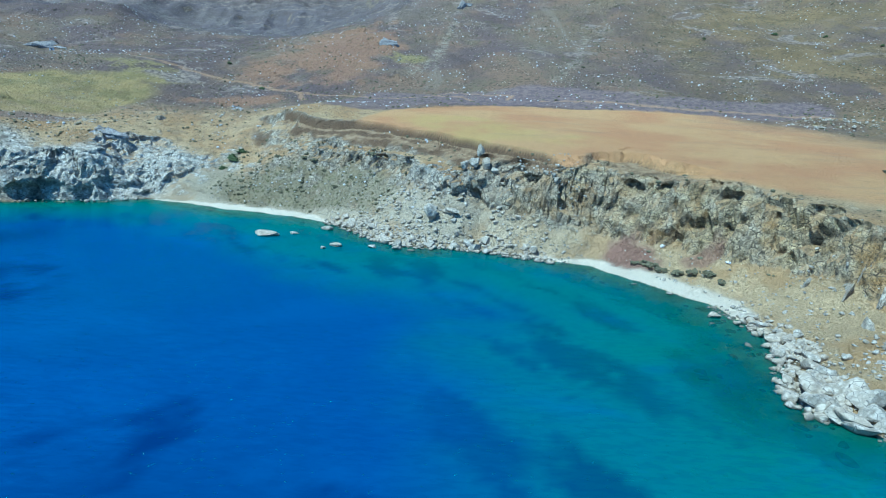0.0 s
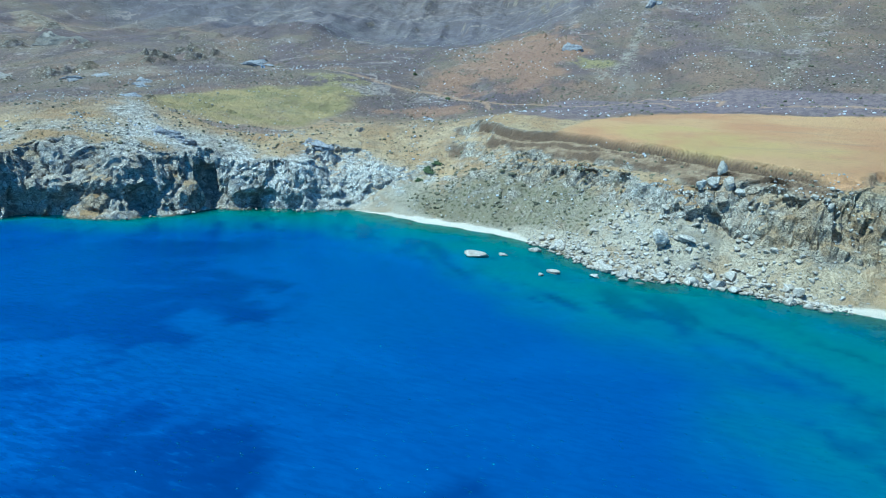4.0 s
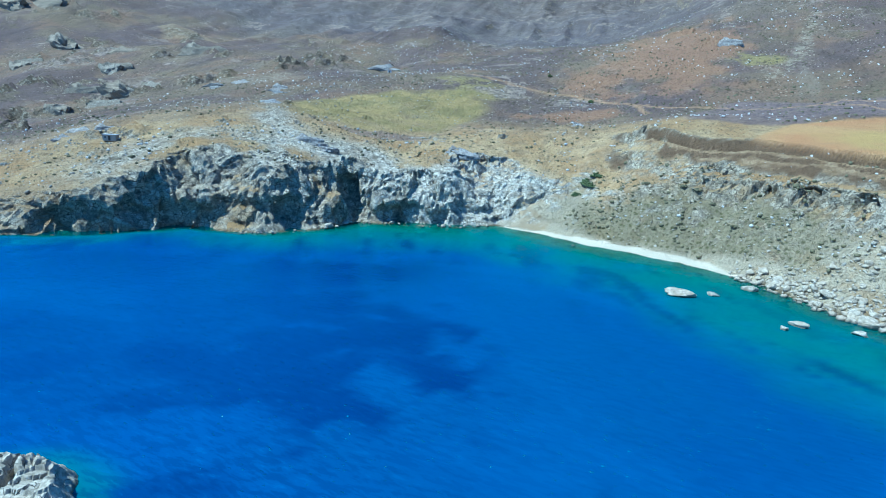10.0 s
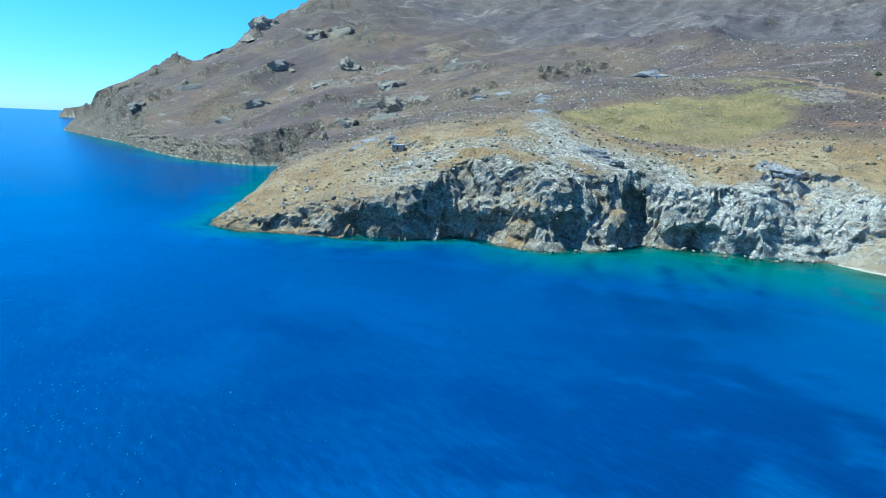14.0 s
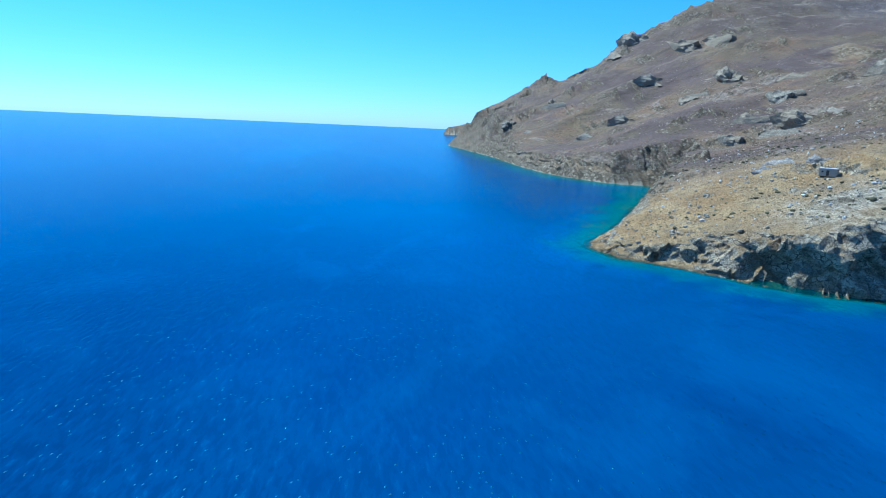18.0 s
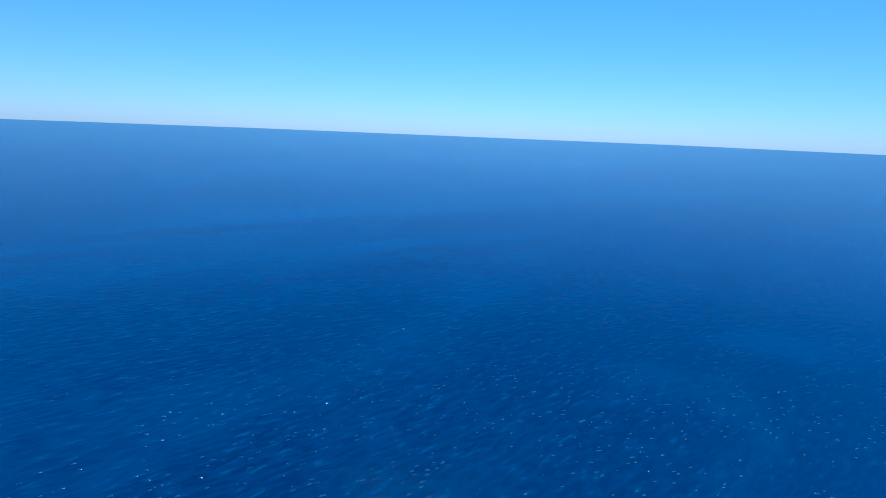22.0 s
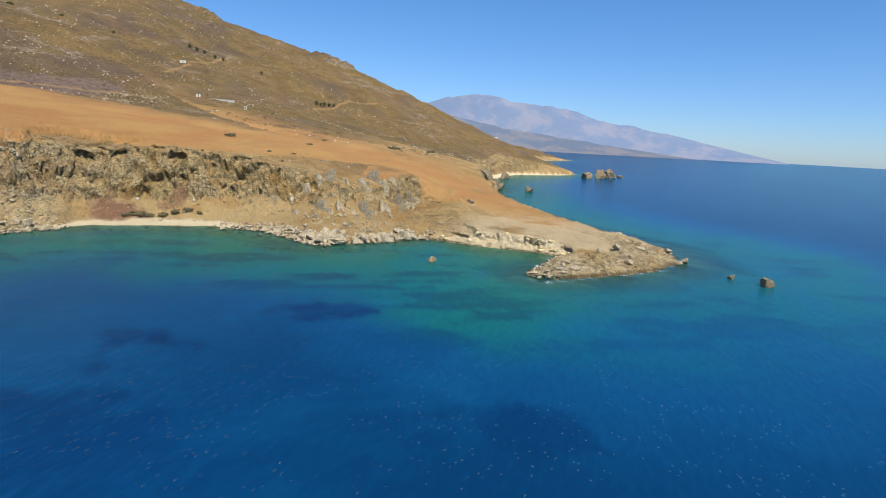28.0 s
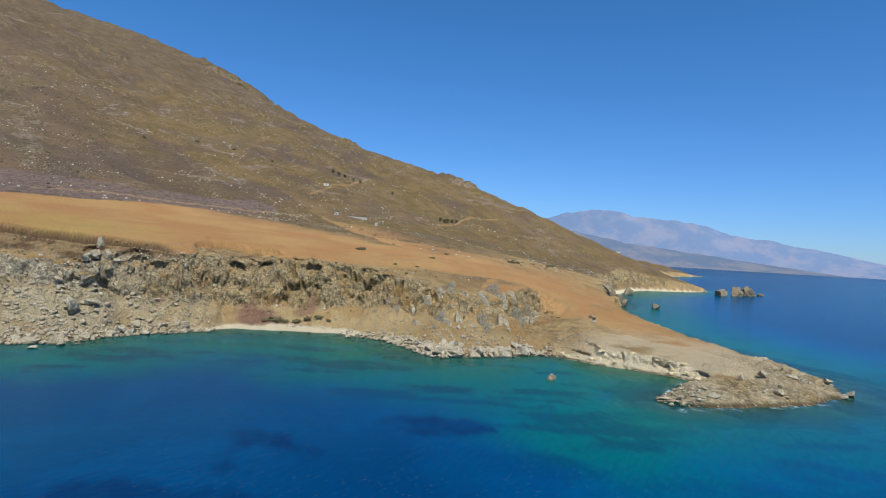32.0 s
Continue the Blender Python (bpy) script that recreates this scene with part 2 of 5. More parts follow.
# rock that stands out of the slopes: x, y, two radii, turn, height
CRAGS = [(-462, 251, 26, 9, 30, 9), (-468, 300, 34, 11, 30, 9), (-520, 330, 36, 9, 25, 7), (-648, 261, 16, 8, 10, 9), (-714, 250, 14, 8, 0, 8), (-618, 353, 44, 13, 25, 8), (-346, 165, 11, 6, 20, 4),
         (-349, 474, 22, 8, -15, 7), (-676, 535, 40, 16, -10, 14), (-164, 258, 7, 5, 0, 3.5), (-75, 527, 16, 6, -20, 6), (207, 320, 22, 10, -35, 5), (-290, 182, 17, 7, 15, 5), (-560, 262, 12, 6, 0, 6), (-131, 335, 12, 4, 60, 3), (-150, 338, 14, 3, -20, 2.5), (92, -22, 10, 5, -35, 2.2), (108, -34, 9, 5, -30, 2.4), (74, -9, 8, 4, -40, 1.6), (60, 1, 7, 3.5, -30, 1.2), (122, -22, 9, 4, 30, 1.4)]
CRAGS_HIGH = [(-1095, 410, 60, 24, 40, 14), (-1045, 300, 36, 20, 30, 8), (-900, 330, 30, 12, 20, 10), (-820, 270, 24, 10, 10, 9), (-980, 480, 60, 20, 30, 14), (-800, 480, 50, 16, 20, 12),
              (-420, 345, 22, 9, 30, 8), (-390, 390, 26, 10, 20, 9), (470, 640, 70, 22, -45, 14), (560, 590, 60, 20, -50, 12), (640, 410, 60, 18, -50, 11), (560, 860, 80, 30, -45, 18), (300, 760, 40, 14, -20, 5)]
CRAGS = [(x, y, rx, ry, turn, high * 0.65) for x, y, rx, ry, turn, high in CRAGS + CRAGS_HIGH]
_r = random.Random(12)
CRAGS += [(_r.uniform(-1050, -370), _r.uniform(200, 560), _r.uniform(8, 20), _r.uniform(3.5, 8), _r.uniform(0, 45), _r.uniform(4, 9)) for _ in range(60)]
CRAGS += [(_r.uniform(-260, 420), _r.uniform(430, 800), _r.uniform(6, 16), _r.uniform(2.5, 5), _r.uniform(-40, 20), _r.uniform(1.2, 3.2)) for _ in range(30)]
CRAGS += [(_r.uniform(-285, -150), _r.uniform(150, 300), _r.uniform(3, 8), _r.uniform(2, 4), _r.uniform(0, 60), _r.uniform(0.8, 2.4)) for _ in range(26)]
# hollows in the cliff faces: x, y, z, radii along x and y and up, depth
CAVES = [(22, 206, 27, 8, 6, 3.6, 5), (27, 199, 24, 5, 5, 3, 4), (-33, 240, 25, 4, 5, 3, 4), (-20, 231, 23.5, 4, 5, 4, 4), (10, 214, 29, 4, 4, 2.5, 3.5), (60, 190, 25, 4, 5, 2.5, 4), (67, 181, 26, 4, 4, 2.5, 3.5), (83, 166, 25, 4, 5, 2.5, 4), (97, 143, 24, 4, 5, 3.5, 4),
         (-192, 214, 11, 5, 6, 9, 6), (-235, 150, 6, 9, 6, 3.5, 3), (-246, 132, 4.5, 6, 5, 3, 2), (-175, 221, 3.5, 7, 5, 4, 4), (-158, 231, 3.5, 3, 4, 3, 3), (-196, 186, 7, 5, 6, 6, 4)]


def bank_line(x, y):
    """Metres inland of the eroded bank that bounds the flat."""
    line = np.interp(x, [-112, -100, -75, -50, -33, -8, 2, 23, 60, 95], [306, 297, 281, 274, 264, 243, 231, 215, 184, 158])
    return (y - line) * 0.84 + 3.0 * fbm(x / 21, y / 21, octaves=3, seed=28) + 0.8 * fbm(x / 5, y / 5, octaves=2, seed=34)


def plain_mask(x, y):
    """The cultivated flat behind the brow."""
    a = step(0, 14, (y - 204) + 0.62 * np.maximum(x - 10, 0) + 6 * fbm(x / 30, y / 30, seed=5) - np.maximum(-x, 0) * 0.62)
    back = np.interp(x, [-60, -48, -34, -4, 25, 85, 190, 260], [262, 279, 305, 338, 348, 340, 338, 330])
    b = 1 - step(-3, 3, y - back + 4 * fbm(x / 40, y / 40, seed=6))
    return a * b * step(-62, -40, x) * (1 - step(160, 235, x + 0.3 * (y - 200) + 22 * fbm(x / 24, y / 24, octaves=4, seed=7)))


def land(x, y):
    """Height of the ground, over and under water, and what the materials need to know of it."""
    wx = x + 2.2 * fbm(x / 9, y / 9, seed=11, octaves=3)
    wy = y + 2.2 * fbm(x / 9, y / 9, seed=12, octaves=3)
    d, num, at = shore(wx, wy)
    beach, run, foot, slope, bed = (num[..., k].copy() for k in range(5))
    flat = plain_mask(x, y)
    far = np.hypot(x + 60, y - 180)
    hill = step(250, 700, far)
    base = rise(x, y)
    wild = (1 - flat) * step(20, 70, d)
    base = base + wild * (1.8 * fbm(x / 34, y / 34, octaves=5, seed=21) + hill * ((8 + 7 * step(520, 800, y)) * ridged(x / 85 + 0.25 * y / 85, y / 300, octaves=5, seed=23) - 2 + 5 * fbm(x / 40, y / 40, octaves=5, seed=22)))
    base = base + flat * 0.5 * fbm(x / 22, y / 22, octaves=3, seed=24)
    for cx, cy, rx, ry, turn, high in CRAGS:
        inside = (np.abs(x - cx) < 2.2 * max(rx, ry)) & (np.abs(y - cy) < 2.2 * max(rx, ry))
        if inside.any():
            bx, by = x[inside], y[inside]
            lump = blob(bx, by, cx, cy, rx, ry, turn) + 0.5 * fbm(bx / (0.5 * ry), by / (0.5 * ry), octaves=4, seed=26)
            base[inside] += high * step(0.0, 0.45, lump) * (0.7 + 0.5 * fbm(bx / 5, by / 5, octaves=3, seed=27))
    brow = y - 84 - 0.05 * (x - 120) + 3.0 * fbm(x / 11, y / 11, octaves=3, seed=30)
    scarp = step(106, 118, x) * (1 - step(162, 178, x)) * step(-34, -10, brow)
    base = base + scarp * np.where(brow > 0, 2.4, -7.0) * np.where(brow > 0, 1 - step(4, 26, brow), step(0.0, 3.4, -brow))
    base = np.maximum(base, 0.6 + 0.05 * np.clip(d, 0, 30))
    e = d - beach
    crag = 1 + 0.55 * fbm(x / 16, y / 16, octaves=3, seed=31)
    foot = foot * (1 + 0.28 * fbm(x / 14, y / 14, octaves=3, seed=32))
    prof = np.where(d < beach, 0.16 * d, 0.16 * beach + np.where(e < run, foot * np.clip(e / np.maximum(run, 0.1), 0, 1) ** 1.1, foot + slope * crag * (e - run)))
    # an eroded bank of brown earth below the flat, with a bench at its foot
    over = (prof - base) / np.maximum(slope, 0.3)
    west = 1 - step(30, 62, x)
    bank = np.maximum(west * step(-112, -98, x) * (y < 320), (1 - west) * step(30.0, 32.0, at) * (1 - step(33.6, 35.2, at)))
    inner = west * bank_line(x, y) + (1 - west) * (over - 8.5 + 1.3 * fbm(x / 17, y / 17, octaves=3, seed=28))
    base = base - bank * (4.6 * (1 - step(-1.4, 1.3, inner)) + 1.3 * (1 - step(-7.6, -5.6, inner + 3.5 * fbm(x / 13, y / 13, octaves=3, seed=29))) + 1.5 * (1 - step(-13.0, -10.8, inner + 4.0 * fbm(x / 11, y / 11, octaves=3, seed=36))))
    base = base + bank * 0.35 * np.clip(-inner, 0, 10) * west * step(-14, -2, inner)
    earth = bank * step(-15, -12, inner + 2 * fbm(x / 8, y / 8, octaves=3, seed=35)) * (1 - step(0.6, 1.8, inner)) * step(-1.0, 1.0, over)
    flat = flat * step(-0.2, 1.4, inner + (1 - bank) * 12)
    k = 0.9
    top = np.minimum(base, prof) - np.log1p(np.exp(-k * np.abs(base - prof))) / k * 0.6
    top = np.where(d > 0, np.maximum(top, 0.03 * d), 0)
    cliff = step(0.1, 1.0, e / np.maximum(run, 0.5)) * (1 - step(-1, 7, prof - base)) * (d > 0)
    steep = cliff * step(0.7, 1.6, slope) * step(0.85, 1.1, e / np.maximum(run, 0.5))
    wet = (d <= 0) & (d > -500)
    if wet.any():
        px, py, num_w, den_w = x[wet], y[wet], 0, 0
        for row in COAST[10:66]:
            w = 1 / ((px - row[0]) ** 2 + (py - row[1]) ** 2 + 300) ** 1.5
            num_w, den_w = num_w + w * row[6], den_w + w
        bed[wet] = num_w / den_w
    deep = -np.minimum(bed * np.maximum(-d, 0) ** 1.06 * (1 + 0.4 * (np.clip(-d, 0, 400) / 64) ** 2) * (1 + 0.35 * fbm(x / 25, y / 25, seed=41)), 18.5 + 3 * fbm(x / 60, y / 60, seed=42) + 14 * np.maximum(step(100, 155, -x), 1 - step(15, 85, y)))
    reef = step(0.1, 0.5, fbm(x / 11, y / 11, octaves=4, seed=43)) * step(-40, -3, d) * step(0.0, 3.0, -d)
    z = np.where(d > 0, top, np.minimum(deep + reef * 1.1 * np.minimum(1, -deep * 0.4), -0.02))
    steep = np.maximum(steep, step(108, 122, x) * (1 - step(160, 174, x)) * step(-17, -11, brow + 5 * fbm(x / 9, y / 9, octaves=3, seed=33)) * (1 - step(1, 4, brow)) * (d > 14))
    flat = flat * (1 - steep)
    return z, d, at, flat, steep, beach, base - prof, earth * (d > 0)


def spaced(fine_from, fine_to, size, low, high, growth):
    mid = list(np.arange(fine_from, fine_to + size * 0.5, size))
    s, v = size, mid[-1]
    while v < high:
        s *= growth
        v += s
        mid.append(v)
    s, v, left = size, mid[0], []
    while v > low:
        s *= growth
        v -= s
        left.append(v)
    return np.array(left[::-1] + mid)


def grid_mesh(name, xs, ys, fn):
    gx, gy = np.meshgrid(xs, ys, indexing="xy")
    co, attrs = fn(gx, gy)
    ny, nx = gx.shape
    idx = np.arange(nx * ny).reshape(ny, nx)
    quads = np.stack([idx[:-1, :-1], idx[:-1, 1:], idx[1:, 1:], idx[1:, :-1]], -1).reshape(-1, 4)
    me = bpy.data.meshes.new(name)
    me.vertices.add(nx * ny)
    me.vertices.foreach_set("co", co.reshape(-1).astype(np.float32))
    me.loops.add(quads.size)
    me.loops.foreach_set("vertex_index", quads.reshape(-1).astype(np.int32))
    me.polygons.add(len(quads))
    me.polygons.foreach_set("loop_start", np.arange(0, quads.size, 4, dtype=np.int32))
    me.polygons.foreach_set("use_smooth", np.ones(len(quads), bool))
    if "crag" in attrs:
        rough = attrs["crag"].reshape(-1)[quads].mean(1) > 0.35
        me.polygons.foreach_set("use_smooth", ~rough)
    me.update(calc_edges=True)
    for key, val in attrs.items():
        if val.ndim == 3:
            a = me.attributes.new(key, "FLOAT_COLOR", "POINT")
            rgba = np.concatenate([val, np.ones(val.shape[:2] + (1,))], -1)
            a.data.foreach_set("color", rgba.reshape(-1).astype(np.float32))
        else:
            me.attributes.new(key, "FLOAT", "POINT").data.foreach_set("value", val.reshape(-1).astype(np.float32))
    return me


# ---- materials ----
class Nodes:
    def __init__(self, name):
        self.mat = bpy.data.materials.new(name)
        self.mat.use_nodes = True
        self.n, self.l = self.mat.node_tree.nodes, self.mat.node_tree.links
        self.n.clear()
        self.out = self.n.new("ShaderNodeOutputMaterial")
        self.geo = self.n.new("ShaderNodeNewGeometry")

    def put(self, socket, value):
        if isinstance(value, bpy.types.NodeSocket):
            self.l.new(value, socket)
        elif isinstance(value, tuple) and len(value) == 3 and socket.type == "RGBA":
            socket.default_value = (*value, 1)
        else:
            socket.default_value = value

    def noise(self, scale, detail=5.0, rough=0.55, where=None, warp=0.0):
        n = self.n.new("ShaderNodeTexNoise")
        self.put(n.inputs["Vector"], where or self.geo.outputs["Position"])
        n.inputs["Scale"].default_value, n.inputs["Detail"].default_value, n.inputs["Roughness"].default_value = scale, detail, rough
        n.inputs["Distortion"].default_value = warp
        return n.outputs["Fac"]

    def cells(self, scale, feature="F1", where=None, out="Distance"):
        n = self.n.new("ShaderNodeTexVoronoi")
        n.feature = feature
        self.put(n.inputs["Vector"], where or self.geo.outputs["Position"])
        n.inputs["Scale"].default_value = scale
        return n.outputs[out]

    def span(self, value, a, b, lo=0.0, hi=1.0):
        n = self.n.new("ShaderNodeMapRange")
        n.interpolation_type = "SMOOTHSTEP"
        for k, v in enumerate((value, a, b, lo, hi)):
            self.put(n.inputs[k], v)
        return n.outputs[0]

    def math(self, op, a, b=0.0):
        n = self.n.new("ShaderNodeMath")
        n.operation = op
        self.put(n.inputs[0], a), self.put(n.inputs[1], b)
        return n.outputs[0]

    def mix(self, fac, a, b, blend="MIX"):
        n = self.n.new("ShaderNodeMix")
        n.data_type, n.blend_type = "RGBA", blend
        self.put(n.inputs[0], fac), self.put(n.inputs[6], a), self.put(n.inputs[7], b)
        return n.outputs[2]

    def attr(self, name, out="Fac"):
        n = self.n.new("ShaderNodeAttribute")
        n.attribute_name = name
        return n.outputs[out]

    def split(self, colour):
        n = self.n.new("ShaderNodeSeparateColor")
        self.put(n.inputs[0], colour)
        return n.outputs

    def scaled(self, x, y, z):
        n = self.n.new("ShaderNodeVectorMath")
        n.operation = "MULTIPLY"
        self.put(n.inputs[0], self.geo.outputs["Position"])
        n.inputs[1].default_value = (x, y, z)
        return n.outputs[0]

    def bump(self, height, strength, distance, normal=None):
        n = self.n.new("ShaderNodeBump")
        n.inputs["Strength"].default_value, n.inputs["Distance"].default_value = strength, distance
        self.put(n.inputs["Height"], height)
        if normal:
            self.put(n.inputs["Normal"], normal)
        return n.outputs[0]

    def surface(self, colour, rough=0.9, normal=None, specular=0.25, metal=0.0):
        n = self.n.new("ShaderNodeBsdfPrincipled")
        self.put(n.inputs["Base Color"], colour), self.put(n.inputs["Roughness"], rough)
        n.inputs["Specular IOR Level"].default_value, n.inputs["Metallic"].default_value = specular, metal
        if normal:
            self.put(n.inputs["Normal"], normal)
        self.l.new(n.outputs[0], self.out.inputs[0])
        return self.mat


def ground_material():
    g = Nodes("ground")
    a, b, c = g.split(g.attr("soils", "Color")), g.split(g.attr("covers", "Color")), g.split(g.attr("marks", "Color"))
    soil, pale, sand = a[0], a[1], a[2]
    scrub, green, maroon = b[0], b[1], b[2]
    track, wet, scree = c[0], c[1], c[2]
    big, mid, fine = g.noise(0.035, 6), g.noise(0.35, 7, 0.65), g.noise(2.6, 6, 0.7)
    strata = g.noise(1.0, 5, 0.6, g.scaled(0.10, 0.10, 0.9), 0.6)
    n = g.n.new("ShaderNodeSeparateXYZ")
    g.put(n.inputs[0], g.geo.outputs["Normal"])
    level = g.span(n.outputs[2], 0.62, 0.88)
    joint = g.math("MULTIPLY", g.span(g.cells(0.42, "DISTANCE_TO_EDGE", g.scaled(1, 1, 1.3)), 0.0, 0.10, 1, 0), g.span(mid, 0.42, 0.6))
    joint2 = g.math("MULTIPLY", g.span(g.cells(1.3, "DISTANCE_TO_EDGE"), 0.0, 0.09, 1, 0), g.span(fine, 0.4, 0.6))
    rock = g.mix(g.span(mid, 0.38, 0.60), (0.17, 0.155, 0.135), (0.54, 0.50, 0.435))
    rock = g.mix(g.span(strata, 0.5, 0.64, 0, 0.7), rock, (0.46, 0.40, 0.30))
    rock = g.mix(g.span(g.noise(0.09, 5), 0.52, 0.66, 0, 0.65), rock, (0.34, 0.24, 0.13))
    rock = g.mix(pale, rock, g.mix(g.span(mid, 0.36, 0.60), (0.40, 0.395, 0.385), (0.86, 0.86, 0.86)))
    brown = g.mix(g.span(mid, 0.38, 0.62), (0.10, 0.083, 0.068), (0.25, 0.205, 0.16))
    rock = g.mix(scrub, rock, brown)
    spot = g.n.new("ShaderNodeSeparateXYZ")
    g.put(spot.inputs[0], g.geo.outputs["Position"])
    eastern = g.span(g.math("ADD", spot.outputs[0], g.math("MULTIPLY", g.noise(0.03, 5), 60.0)), 20.0, 110.0)
    tone = g.split(g.cells(0.5, where=g.scaled(1, 1, 1.5), out="Color"))[0]
    rock = g.mix(g.span(tone, 0.0, 0.4, 0.55, 0), rock, (0.12, 0.105, 0.09))
    rock = g.mix(g.span(tone, 0.6, 1.0, 0, 0.4), rock, (0.62, 0.59, 0.53))
    rock = g.mix(g.math("MULTIPLY", eastern, g.span(g.noise(0.12, 6, 0.65), 0.36, 0.6, 0.35, 0.95)), rock, g.mix(1.0, rock, (1.08, 0.97, 0.72), "MULTIPLY"))
    rock = g.mix(g.math("MAXIMUM", joint, joint2), rock, (0.075, 0.065, 0.055))
    dirt = g.mix(g.span(g.noise(0.05, 7, 0.65), 0.38, 0.62), (0.35, 0.240, 0.128), (0.47, 0.365, 0.225))
    stones = g.math("MULTIPLY", g.span(g.cells(1.1), 0.12, 0.30, 1, 0), g.span(g.noise(0.12, 4), 0.42, 0.6))
    dirt = g.mix(g.math("MULTIPLY", stones, 0.55), dirt, (0.50, 0.46, 0.39))
    tuft = g.math("MULTIPLY", g.span(g.cells(0.8, where=g.scaled(1.1, 0.93, 1)), 0.16, 0.36, 1, 0), g.span(g.noise(0.06, 5), 0.40, 0.54))
    dirt = g.mix(g.span(g.noise(0.14, 7, 0.7), 0.46, 0.62, 0, 0.6), dirt, (0.235, 0.185, 0.125))
    dirt = g.mix(g.math("MULTIPLY", tuft, 0.85), dirt, (0.095, 0.085, 0.05))
    more = g.split(g.attr("grounds", "Color"))
    col = g.mix(g.math("MULTIPLY", level, g.math("SUBTRACT", 1.0, more[2])), rock, dirt)
    rubble = g.mix(g.span(fine, 0.38, 0.60), (0.25, 0.225, 0.18), (0.52, 0.475, 0.39))
    rubble = g.mix(g.span(g.cells(0.9), 0.08, 0.24, 0.8, 0), rubble, (0.52, 0.48, 0.41))
    rubble = g.mix(g.span(g.noise(0.07, 5), 0.5, 0.62, 0, 0.6), rubble, (0.33, 0.25, 0.155))
    tuft2 = g.math("MULTIPLY", g.span(g.cells(0.55), 0.2, 0.45, 1, 0), g.attr("grassy"))
    rubble = g.mix(g.math("MULTIPLY", g.attr("grassy"), 0.75), rubble, (0.165, 0.15, 0.095))
    rubble = g.mix(g.math("MULTIPLY", tuft2, g.span(g.noise(0.1, 4), 0.4, 0.58)), rubble, (0.10, 0.10, 0.05))
    rubble = g.mix(g.math("MULTIPLY", eastern, 0.8), rubble, g.mix(1.0, rubble, (1.12, 0.96, 0.70), "MULTIPLY"))
    col = g.mix(g.math("MULTIPLY", scree, g.span(n.outputs[2], 0.45, 0.7)), col, rubble)
    # garrigue on the mountain: earth, dark cushions of shrub, pale stones
    shrubs = g.span(g.cells(0.55), 0.20, 0.46, 1, 0)
    shrubs2 = g.span(g.cells(0.21, where=g.scaled(1.0, 1.07, 1)), 0.13, 0.36, 1, 0)
    place = g.n.new("ShaderNodeSeparateXYZ")
    g.put(place.inputs[0], g.geo.outputs["Position"])
    patch = g.noise(0.011, 7, 0.62)
    hill = g.mix(g.span(patch, 0.40, 0.56), (0.116, 0.090, 0.094), (0.152, 0.122, 0.095))
    hill = g.mix(g.span(g.noise(0.021, 6, 0.62), 0.48, 0.62, 0, 0.75), hill, (0.178, 0.124, 0.095))
    hill = g.mix(g.span(g.noise(0.0075, 6, 0.6), 0.48, 0.58, 0, 0.8), hill, (0.094, 0.074, 0.082))
    hill = g.mix(g.span(g.noise(0.03, 6, 0.6), 0.57, 0.65, 0, 0.4), hill, (0.155, 0.135, 0.080))
    gully = g.noise(1.0, 6, 0.62, g.scaled(0.034, 0.006, 0.006), 0.8)
    hill = g.mix(g.span(gully, 0.57, 0.70, 0, 0.5), hill, (0.215, 0.190, 0.165))
    hill = g.mix(g.span(gully, 0.43, 0.33, 0, 0.6), hill, (0.062, 0.051, 0.055))
    # aerial haze over the slopes behind the spur, put into their base colour
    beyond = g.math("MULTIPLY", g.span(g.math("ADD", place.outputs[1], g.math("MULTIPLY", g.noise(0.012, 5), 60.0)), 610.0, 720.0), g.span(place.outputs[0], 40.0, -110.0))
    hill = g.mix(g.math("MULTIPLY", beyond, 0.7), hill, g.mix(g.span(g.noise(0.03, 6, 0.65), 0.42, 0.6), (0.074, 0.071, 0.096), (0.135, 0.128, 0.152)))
    straw = g.span(g.math("ADD", place.outputs[0], g.math("MULTIPLY", g.noise(0.006, 6, 0.6), 500.0)), 300.0, 560.0)
    hill = g.mix(g.math("MULTIPLY", straw, g.span(g.noise(0.017, 7, 0.65), 0.34, 0.56, 0.1, 0.85)), hill, g.mix(g.span(g.noise(0.05, 5, 0.6), 0.4, 0.6), (0.140, 0.107, 0.053), (0.198, 0.146, 0.077)))
    patches = g.split(g.attr("patches", "Color"))
    hill = g.mix(g.math("MULTIPLY", patches[2], g.span(g.noise(0.07, 6, 0.65), 0.36, 0.56)), hill, (0.223, 0.192, 0.096))
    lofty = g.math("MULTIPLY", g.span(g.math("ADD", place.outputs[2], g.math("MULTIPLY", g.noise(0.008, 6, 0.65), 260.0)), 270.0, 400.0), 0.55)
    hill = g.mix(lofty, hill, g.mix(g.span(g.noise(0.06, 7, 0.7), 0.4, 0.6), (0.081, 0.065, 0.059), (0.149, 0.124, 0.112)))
    thick = g.span(g.noise(0.045, 5, 0.6), 0.40, 0.62, 0.25, 0.85)
    hill = g.mix(g.math("MULTIPLY", shrubs, thick), hill, (0.040, 0.034, 0.025))
    hill = g.mix(g.math("MULTIPLY", shrubs2, g.span(g.noise(0.03, 4), 0.45, 0.6, 0, 0.7)), hill, (0.045, 0.038, 0.027))
    bare = g.math("MULTIPLY", g.span(g.cells(0.40, where=g.scaled(0.9, 1.1, 1)), 0.10, 0.25, 1, 0), g.span(g.math("ADD", g.noise(0.045, 6, 0.7), g.math("MULTIPLY", patches[0], 0.3)), 0.47, 0.60))
    hill = g.mix(g.math("MULTIPLY", bare, 0.95), hill, (0.46, 0.42, 0.37))
